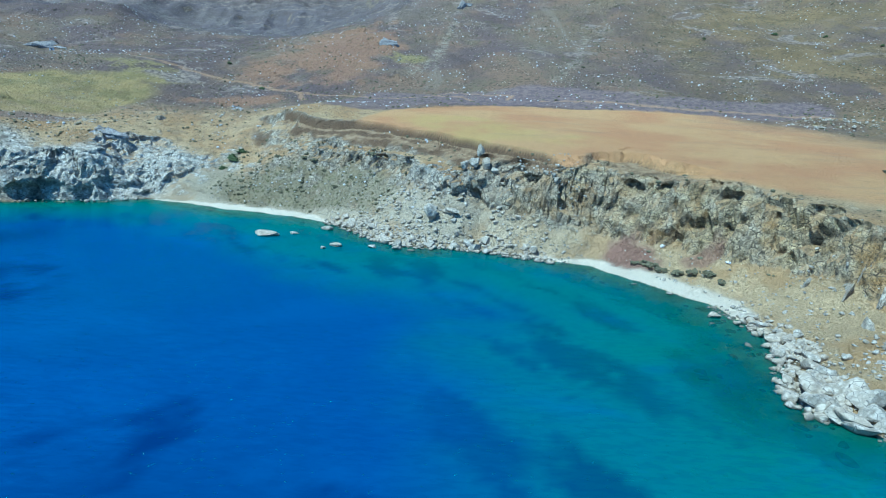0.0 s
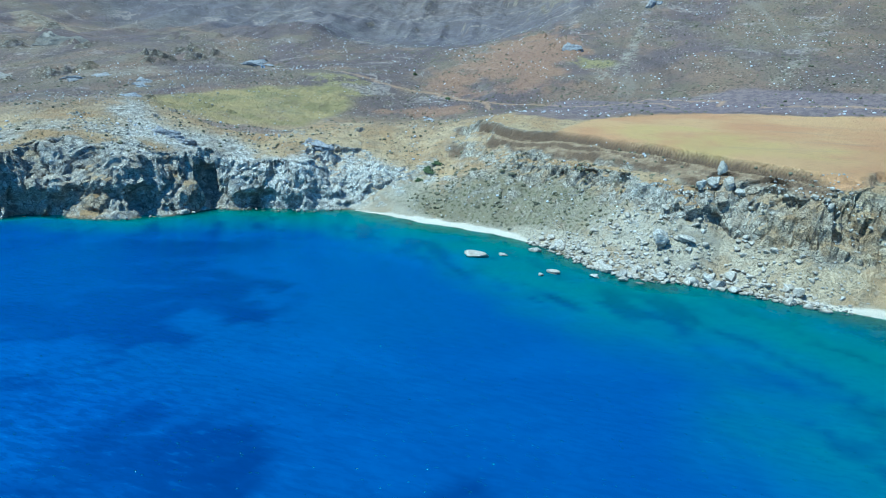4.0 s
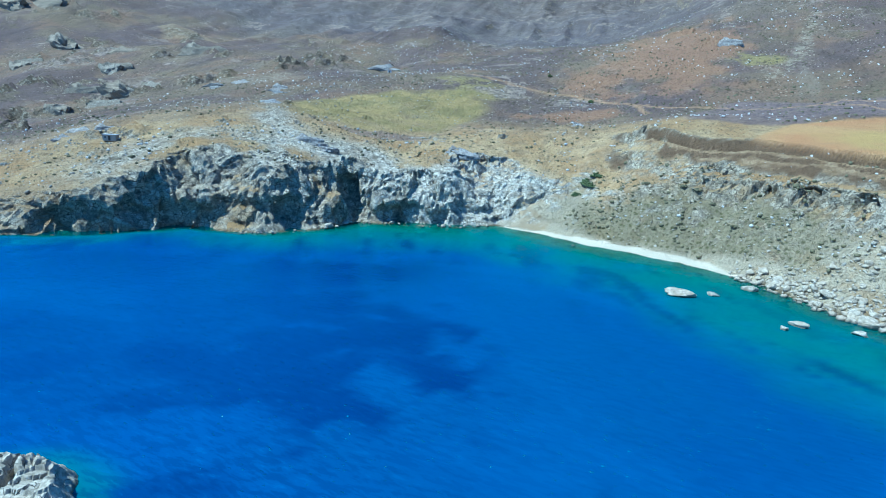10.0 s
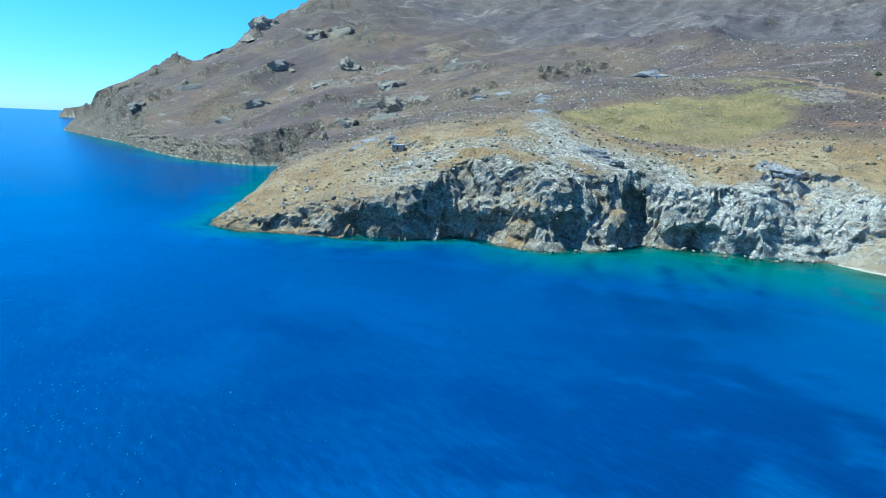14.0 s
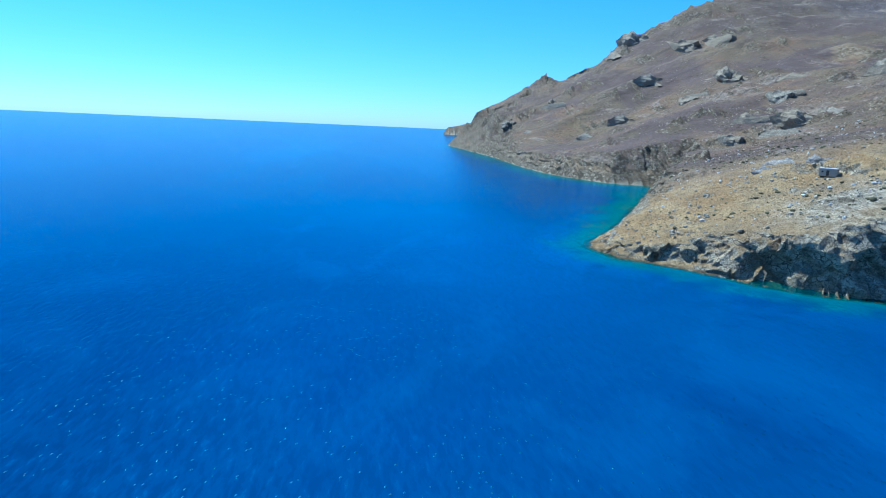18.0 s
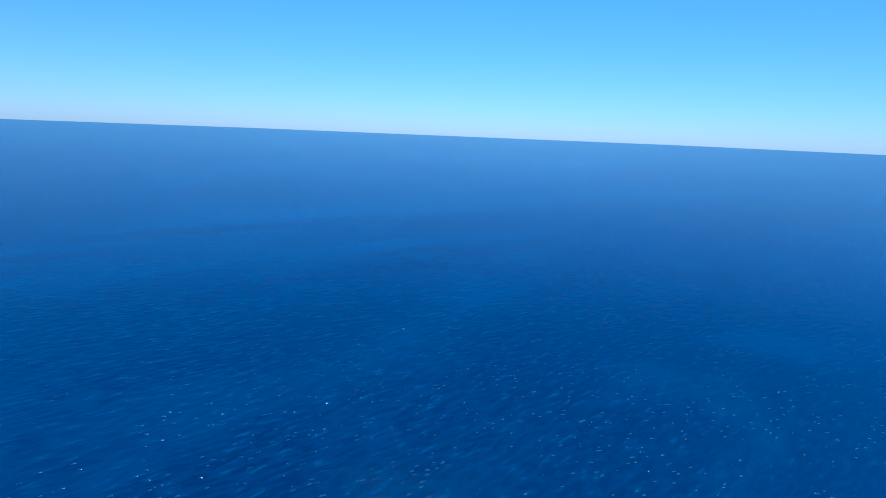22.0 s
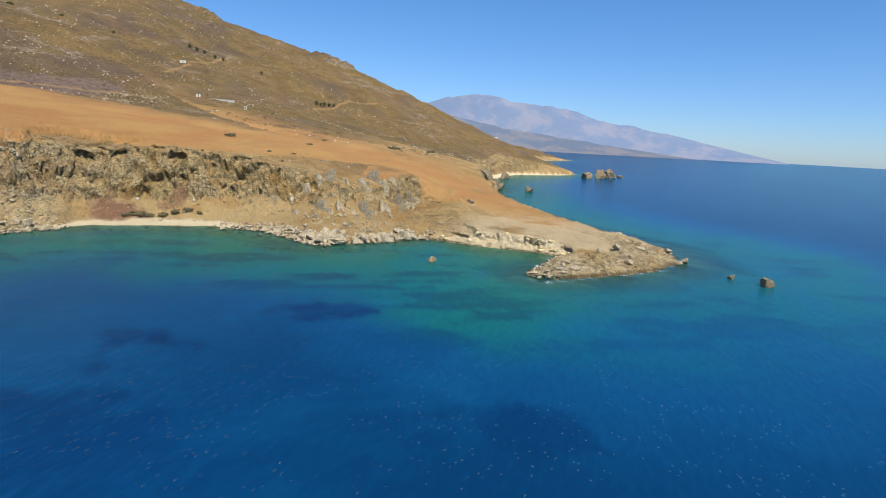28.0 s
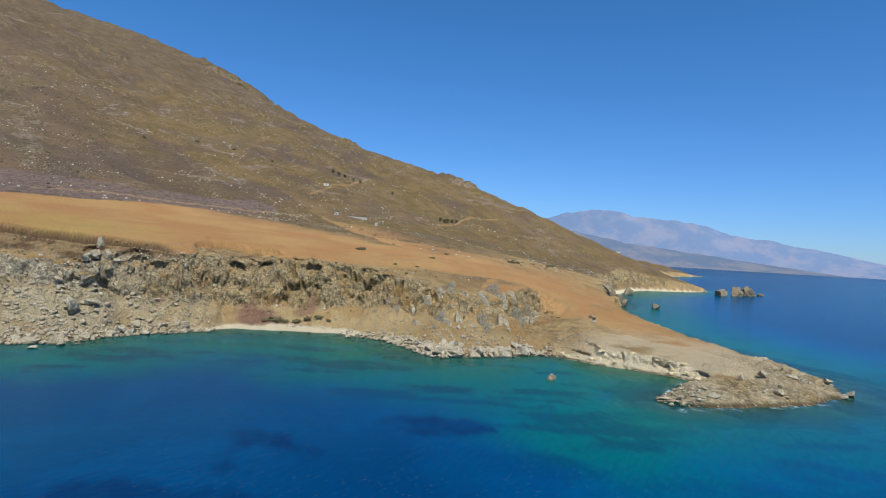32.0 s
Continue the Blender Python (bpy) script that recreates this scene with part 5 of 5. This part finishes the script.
place_rock("slope_slab", rock_mesh("slope_slab", 705, LIMESTONE, detail=4, cuts=11, squash=(1, 0.6, 0.5)), 150, 52, 9.4, (4.2, 3, 2.6), 30, "grey slab lying on the orange slope of the spit")
place_rock("slope_slab", rock_mesh("slope_slab", 706, LIMESTONE, detail=4, cuts=11, squash=(1, 0.6, 0.5)), 143, 49, 8.6, (2.6, 2, 2.0), 10, "grey slab lying on the orange slope of the spit")
SPIT_ROCKS = [(99, -41.5, 2.0, 1.6, 2.4), (95, -39, 2.6, 2.0, 1.8), (118, -35, 4.0, 2.2, 1.8), (108, -36, 2.4, 1.8, 1.6), (82, -12, 1.8, 1.4, 1.5), (88, -18, 2.2, 1.6, 1.6), (96, -26, 2.0, 1.8, 1.5), (52, 6, 2.4, 1.6, 0.9),
              (76, -22, 2.4, 2, 1.2), (60, -6, 2.4, 1.8, 1.0), (140, -18, 3.2, 1.8, 1.2), (160, 2, 3.2, 1.6, 1.2)]
for k, (x, y, rx, ry, rz) in enumerate(SPIT_ROCKS):
    place_rock("spit_rock", BOULDERS[k % 9], x, y, max(heights([(x, y)])[0], 0) + rz * 0.3, (rx, ry, rz), k * 47, "jagged grey rock on the low rocky spit", "rocks on the spit")

# upright fins of rock under the eastern brow
fin_shapes = [rock_mesh("rock_fin", 720 + k, FINROCK, detail=4, cuts=18, rough=0.5, squash=(0.36, 1.0, 1.5)) for k in range(6)]
SPUR = [(84, 106), (87, 94), (93, 85), (100, 79), (110, 76), (122, 74), (134, 75), (146, 78)]
FACE = [(92, 134), (97, 124), (103, 113), (108, 103), (113, 95), (120, 88), (130, 84), (142, 82), (154, 83)]
FINS = []
for k in range(24):
    u = k / 24 * (len(FACE) - 1)
    (ax, ay), (bx, by) = FACE[int(u)], FACE[int(u) + 1]
    FINS.append((ax + (bx - ax) * (u % 1) + rng.uniform(-5, 0), ay + (by - ay) * (u % 1) + rng.uniform(-6, -1), 0))
for k in range(22):
    u = k / 22 * (len(SPUR) - 1)
    (ax, ay), (bx, by) = SPUR[int(u)], SPUR[int(u) + 1]
    FINS.append((ax + (bx - ax) * (u % 1) + rng.uniform(-3, 3), ay + (by - ay) * (u % 1) + rng.uniform(-3, 4), 0))
for k, (x, y, z) in enumerate(FINS):
    r = (2.6 if k < 24 else 3.2) + 1.9 * ((k * 37) % 10) / 10
    place_rock("rock_fin", fin_shapes[k % 6], x, y, heights([(x, y)])[0] - 0.5 * r, (r * 0.95, r * 1.5, r * 1.05), -50 + (k * 53) % 40, "steep dark fin of rock jutting from the eroded cliff", "fins of the eastern cliff", (-14 + (k * 29) % 22, 12))

# cove beyond the spit
COVE = [(283, 80, 9, 8, 9), (300, 84, 12, 8, 11), (318, 84, 10, 7, 8), (335, 82, 7, 6, 6), (350, 80, 5, 4, 4), (262, 76, 7, 6, 8)]
for k, (x, y, rx, ry, rz) in enumerate(COVE):
    place_rock("cove_crag", rock_mesh("cove_crag", 740 + k, SCHIST, detail=4, cuts=12, squash=(1, 1, 1.1)), x, y, rz * 0.6, (rx, ry, rz), k * 41, "dark grey crag at the mouth of the cove", "crags by the cove")
STACKS = [(658, 10, 11, 8, 6, 0), (684, 0, 11, 8, 7.5, 30), (640, 26, 16, 8, 6, 10), (712, -14, 6, 4, 3, 0), (352, 56, 4, 3.4, 4, 0), (500, 108, 6, 4, 4, 0), (510, 107, 4, 3, 3, 40), (400, 88, 2, 2, 1.6, 0)]
for k, (x, y, rx, ry, rz, turn) in enumerate(STACKS):
    place_rock("sea_stack", rock_mesh("sea_stack", 760 + k, SCHIST, detail=4, cuts=6, rough=0.8, squash=(1, 1, 1.25)), x, y, rz * 0.3, (rx, ry, rz), turn, "dark rock standing in the sea off the far point" if rz > 5 else "small dark rock in the cove", "rocks off the far point")

# cream sandstone ledge along the spit
ledge_shapes = [rock_mesh("ledge_block", 780 + k, SANDSTONE, detail=4, cuts=12, squash=(1, 0.8, 0.5), layered=0.12) for k in range(4)]
p, _ = along_shore(41.3, 44.3, 26, 2.0, 6.0, rng)
for k, ((x, y), zz) in enumerate(zip(p, heights(p))):
    r = rng.uniform(0.6, 1.4)
    place_rock("ledge_block", ledge_shapes[k % 4], x, y, zz + 0.15 * r, (r * 1.3, r, r), rng.uniform(0, 180), "cream sandstone ledge block with a dark undercut", "sandstone ledge of the spit")


# ---- plants ----
def leaf_material(name, dark, light):
    g = Nodes(name)
    info = g.n.new("ShaderNodeObjectInfo")
    col = g.mix(g.noise(3.0, 4, 0.6), dark, light)
    isle = g.geo.outputs["Random Per Island"]
    col = g.mix(g.math("MULTIPLY", isle, 0.5), col, light)
    col = g.mix(g.math("MULTIPLY", info.outputs["Random"], 0.25), col, (0.16, 0.13, 0.06))
    return g.surface(col, 0.85, None, 0.1)


SHRUB = leaf_material("dry_shrub", (0.075, 0.066, 0.038), (0.145, 0.125, 0.070))
OLIVE = leaf_material("olive_leaves", (0.030, 0.045, 0.016), (0.085, 0.105, 0.040))
BARK = leaf_material("bark", (0.07, 0.055, 0.04), (0.14, 0.11, 0.08))


def clump_shape(seed, detail=1):
    bm = bmesh.new()
    bmesh.ops.create_icosphere(bm, subdivisions=detail, radius=1.0)
    r = random.Random(seed)
    co = np.array([v.co * r.uniform(0.7, 1.25) for v in bm.verts]) * (1, 1, 0.75)
    faces = [[v.index for v in f.verts] for f in bm.faces]
    bm.free()
    return co, faces


CLUMPS = [clump_shape(k) for k in range(6)]


def foliage(name, seed, count, radius, tall, leaf):
    """An uneven crown of many small clumps with gaps between them."""
    r = np.random.default_rng(seed)
    verts, faces, base = [], [], 0
    for _ in range(count):
        n = r.normal(size=3)
        n /= np.linalg.norm(n)
        n[2] = abs(n[2]) if tall < 0.9 else n[2]
        at = n * r.uniform(0.45, 1.0) * (radius, radius * 0.85, radius * tall)
        at = at * (1 + 0.3 * math.sin(n[0] * 4 + seed))
        co, fc = CLUMPS[r.integers(0, 6)]
        verts.append(co * leaf * r.uniform(0.6, 1.4) + at)
        faces.append(np.array(fc) + base)
        base += len(co)
    me = bpy.data.meshes.new(name)
    me.from_pydata(np.concatenate(verts).tolist(), [], np.concatenate(faces).tolist())
    return me


SHRUB_MESHES = []
for k in range(5):
    me = foliage("shrub", 30 + k, 90, 1.0, 0.7, 0.17)
    me.materials.append(SHRUB if k < 3 else OLIVE)
    SHRUB_MESHES.append(me)


def shrub(x, y, size, k, label, group):
    ob = new("shrub", SHRUB_MESHES[k])
    z = heights([(x, y)])[0]
    ob.matrix_basis = pose(x, y, z - 0.1, 0, 0, (x * 31) % 360) @ Matrix.Diagonal((size, size, size * 0.9, 1))
    return tagged(ob, label, "shrub", group)


for k, (x, y, r) in enumerate([(61.5, 166.5, 2.6), (64, 163, 2.0), (67.5, 159.5, 2.3), (70.5, 156, 2.2), (73, 152, 2.0), (75, 148, 1.6), (58, 169, 1.5)]):
    shrub(x, y, r, k % 3, "grey-green salt shrub at the back of the small beach", "shrubs behind the beach")
for k, (x, y, r) in enumerate([(-110, 271, 3.4), (-107, 268, 2.6), (-112, 265, 2.4), (-106, 274, 2.6), (-71, 258, 1.8), (-66, 256, 1.6), (-84, 262, 1.6), (-60, 252, 1.4), (-78, 246, 1.5), (-52, 240, 1.4)]):
    shrub(x, y, r, 3 + k % 2 if k < 4 else k % 3, "dark green bush in the gully above the long beach", "bushes above the long beach")
for k, (x, y, r) in enumerate([(145, 188, 2.6), (149, 190, 2.0), (257, 140, 3.4), (262, 138, 2.6), (300, 126, 3.2), (306, 128, 2.4), (180, 160, 1.8), (215, 170, 1.8), (126, 150, 1.4), (135, 142, 1.3), (276, 530, 3.2), (307, 507, 2.4), (330, 470, 2.2), (210, 520, 2.0), (-140, 400, 2.6), (-185, 454, 2.4)]):
    shrub(x, y, r, 3 + k % 2 if k > 9 else k % 3, "lone dry bush on the open slope", "bushes on the slopes")


def tree(x, y, tall, seed):
    root = new("tree")
    root.matrix_basis = pose(x, y, heights([(x, y)])[0] - 0.1, 0, 0, seed * 57)
    bm = bmesh.new()
    for k in range(5):
        top = Vector((0, 0, tall * 0.5)) if k == 0 else Vector((math.cos(k * 1.6) * tall * 0.25, math.sin(k * 1.6) * tall * 0.25, tall * 0.72))
        low = Vector((0, 0, 0)) if k == 0 else Vector((0, 0, tall * 0.35))
        m = Matrix.Translation((low + top) / 2) @ (top - low).to_track_quat("Z", "Y").to_matrix().to_4x4()
        bmesh.ops.create_cone(bm, segments=7, radius1=tall * (0.055 if k == 0 else 0.03), radius2=tall * (0.035 if k == 0 else 0.01), depth=(top - low).length, matrix=m, cap_ends=True)
    me = bpy.data.meshes.new("trunk")
    bm.to_mesh(me), bm.free()
    me.materials.append(BARK)
    trunk = new("trunk", me)
    trunk.parent = root
    crown_mesh = foliage("crown", 60 + seed, 130, tall * 0.42, 0.95, tall * 0.07)
    crown_mesh.materials.append(OLIVE)
    crown = new("crown", crown_mesh)
    crown.parent, crown.location = root, (0, 0, tall * 0.68)
    return tagged(root, "small dark green olive tree on the dry hillside", "tree", "trees on the hillside")


for k, (x, y, tall) in enumerate([(447, 314, 5.0), (451, 311, 4.4), (456, 309, 5.2), (461, 306, 4.6), (466, 303, 4.2), (398, 440, 4.6), (402, 434, 4.2), (405, 427, 4.8), (410, 417, 4.4), (416, 412, 3.8), (440, 380, 4.0)]):
    tree(x, y, tall, k)

# cushions of garrigue
rng2 = np.random.default_rng(99)
pts = np.stack([rng2.uniform(-420, 560, 40000), rng2.uniform(110, 680, 40000)], -1)
zz, dd, aa, ff, st, *_ = (q[0] for q in land(pts[:, 0][None], pts[:, 1][None]))
keep = (dd > 14) & (ff < 0.2) & (blob(pts[:, 0], pts[:, 1], -236, 322, 76, 40, 58) < 0.05) & (zz > 6) & (st < 0.3)
thin = keep & (fbm(pts[:, 0] / 45, pts[:, 1] / 45, octaves=4, seed=101) > -0.12)
shrubby = pts[thin][:18000]
scatter("garrigue", shrubby, 0.24 + 0.7 * rng2.uniform(0, 1, len(shrubby)) ** 3, CLUMPS, SHRUB, "low dry shrubs dotted over the mountainside", "scrub", 0.3)
stony = pts[keep & (fbm(pts[:, 0] / 30, pts[:, 1] / 30, octaves=4, seed=102) > 0.02)][-7000:]
CHIPS = [rock_shape(430 + k, 1, 4, 0.4) for k in range(6)]
scatter("hill_stones", stony, 0.22 + 0.65 * rng2.uniform(0, 1, len(stony)) ** 3, CHIPS, PALESTONE, "pale limestone blocks strewn over the dry mountainside", "stones", 0.25, 8)
pts, _ = along_shore(26.0, 29.6, 420, 8, 36, rng2)
scatter("slope_tufts", pts, 0.3 + 0.6 * rng2.uniform(0, 1, len(pts)) ** 2, CLUMPS, SHRUB, "grey-green tufts on the slope above the beach", "tufts", 0.25)
pts = np.stack([rng2.normal(207, 13, 220), rng2.normal(322, 10, 220)], -1)
scatter("stone_heap", pts, 0.35 + 0.9 * rng2.uniform(0, 1, len(pts)) ** 2.5, PEBBLES, LIMESTONE, "heap of pale broken rock at the edge of the flat", "stones", 0.25)


# ---- buildings ----
def plain_material(name, a, b, scale=1.5):
    g = Nodes(name)
    return g.surface(g.mix(g.noise(scale, 5, 0.6), a, b), 0.85, g.bump(g.noise(6, 4), 0.2, 0.05), 0.2)


WHITEWASH = plain_material("whitewash", (0.58, 0.56, 0.52), (0.72, 0.70, 0.66))
CONCRETE = plain_material("concrete", (0.33, 0.32, 0.30), (0.45, 0.43, 0.40))
STONEWORK = plain_material("stonework", (0.24, 0.19, 0.13), (0.42, 0.34, 0.24), 2.5)
DARKWOOD = plain_material("dark_wood", (0.05, 0.04, 0.03), (0.09, 0.07, 0.05))
GLASSY = plain_material("dark_pane", (0.03, 0.035, 0.04), (0.05, 0.055, 0.06))


def block_part(name, low, high, material, parent, bevel=0.04, label=""):
    bm = bmesh.new()
    bmesh.ops.create_cube(bm, size=1.0)
    for v in bm.verts:
        v.co = [low[k] + (high[k] - low[k]) * (v.co[k] + 0.5) for k in range(3)]
    bmesh.ops.bevel(bm, geom=bm.edges[:], offset=bevel, segments=1, affect="EDGES")
    me = bpy.data.meshes.new(name)
    bm.to_mesh(me), bm.free()
    me.materials.append(material)
    ob = new(name, me)
    ob.parent = parent
    return tagged(ob, label)


def house(x, y, turn, wide, deep, tall, walls, label, windows=1):
    root = new("house")
    root.matrix_basis = pose(x, y, heights([(x, y)])[0] - 0.25, 0, 0, turn)
    block_part("wall", (-wide / 2, -deep / 2, 0), (wide / 2, deep / 2, tall), walls, root)
    block_part("roof", (-wide / 2 - 0.2, -deep / 2 - 0.2, tall), (wide / 2 + 0.2, deep / 2 + 0.2, tall + 0.25), CONCRETE, root)
    block_part("door", (-0.4, -deep / 2 - 0.06, 0.25), (0.4, -deep / 2 + 0.02, 1.95), DARKWOOD, root, 0.01)
    for k in range(windows):
        cx = wide * (0.3 if k % 2 else -0.3)
        block_part("window", (cx - 0.28, -deep / 2 - 0.05, 1.2), (cx + 0.28, -deep / 2 + 0.02, 1.75), GLASSY, root, 0.01)
    return tagged(root, label, "house")


house(349, 405, -47, 5.5, 3.6, 2.4, WHITEWASH, "small whitewashed house alone on the brown hillside", 2)
house(274, 322, -40, 3.2, 2.6, 2.4, WHITEWASH, "tiny white hut beside a long grey wall")
house(283, 283, -55, 2.2, 2.2, 2.4, WHITEWASH, "small white water hut on the slope")
house(-283, 176, 40, 5.0, 3.4, 2.4, STONEWORK, "low stone shepherd's hut with a dark doorway")
house(-326, 452, 30, 3.0, 2.4, 2.2, WHITEWASH, "tiny white hut by the dirt track")
house(742, 174, -75, 5.0, 4.0, 3.0, WHITEWASH, "white house near the far cove")
long_wall = new("long_wall")
long_wall.matrix_basis = pose(290, 310, heights([(290, 310)])[0] - 0.6, 0, 0, -35)
block_part("wall", (-9, -0.4, 0), (9, 0.4, 2.0), CONCRETE, long_wall)
block_part("coping", (-9.1, -0.55, 2.0), (9.1, 0.55, 2.2), CONCRETE, long_wall)
tagged(long_wall, "long low grey concrete wall on the hillside", "wall")
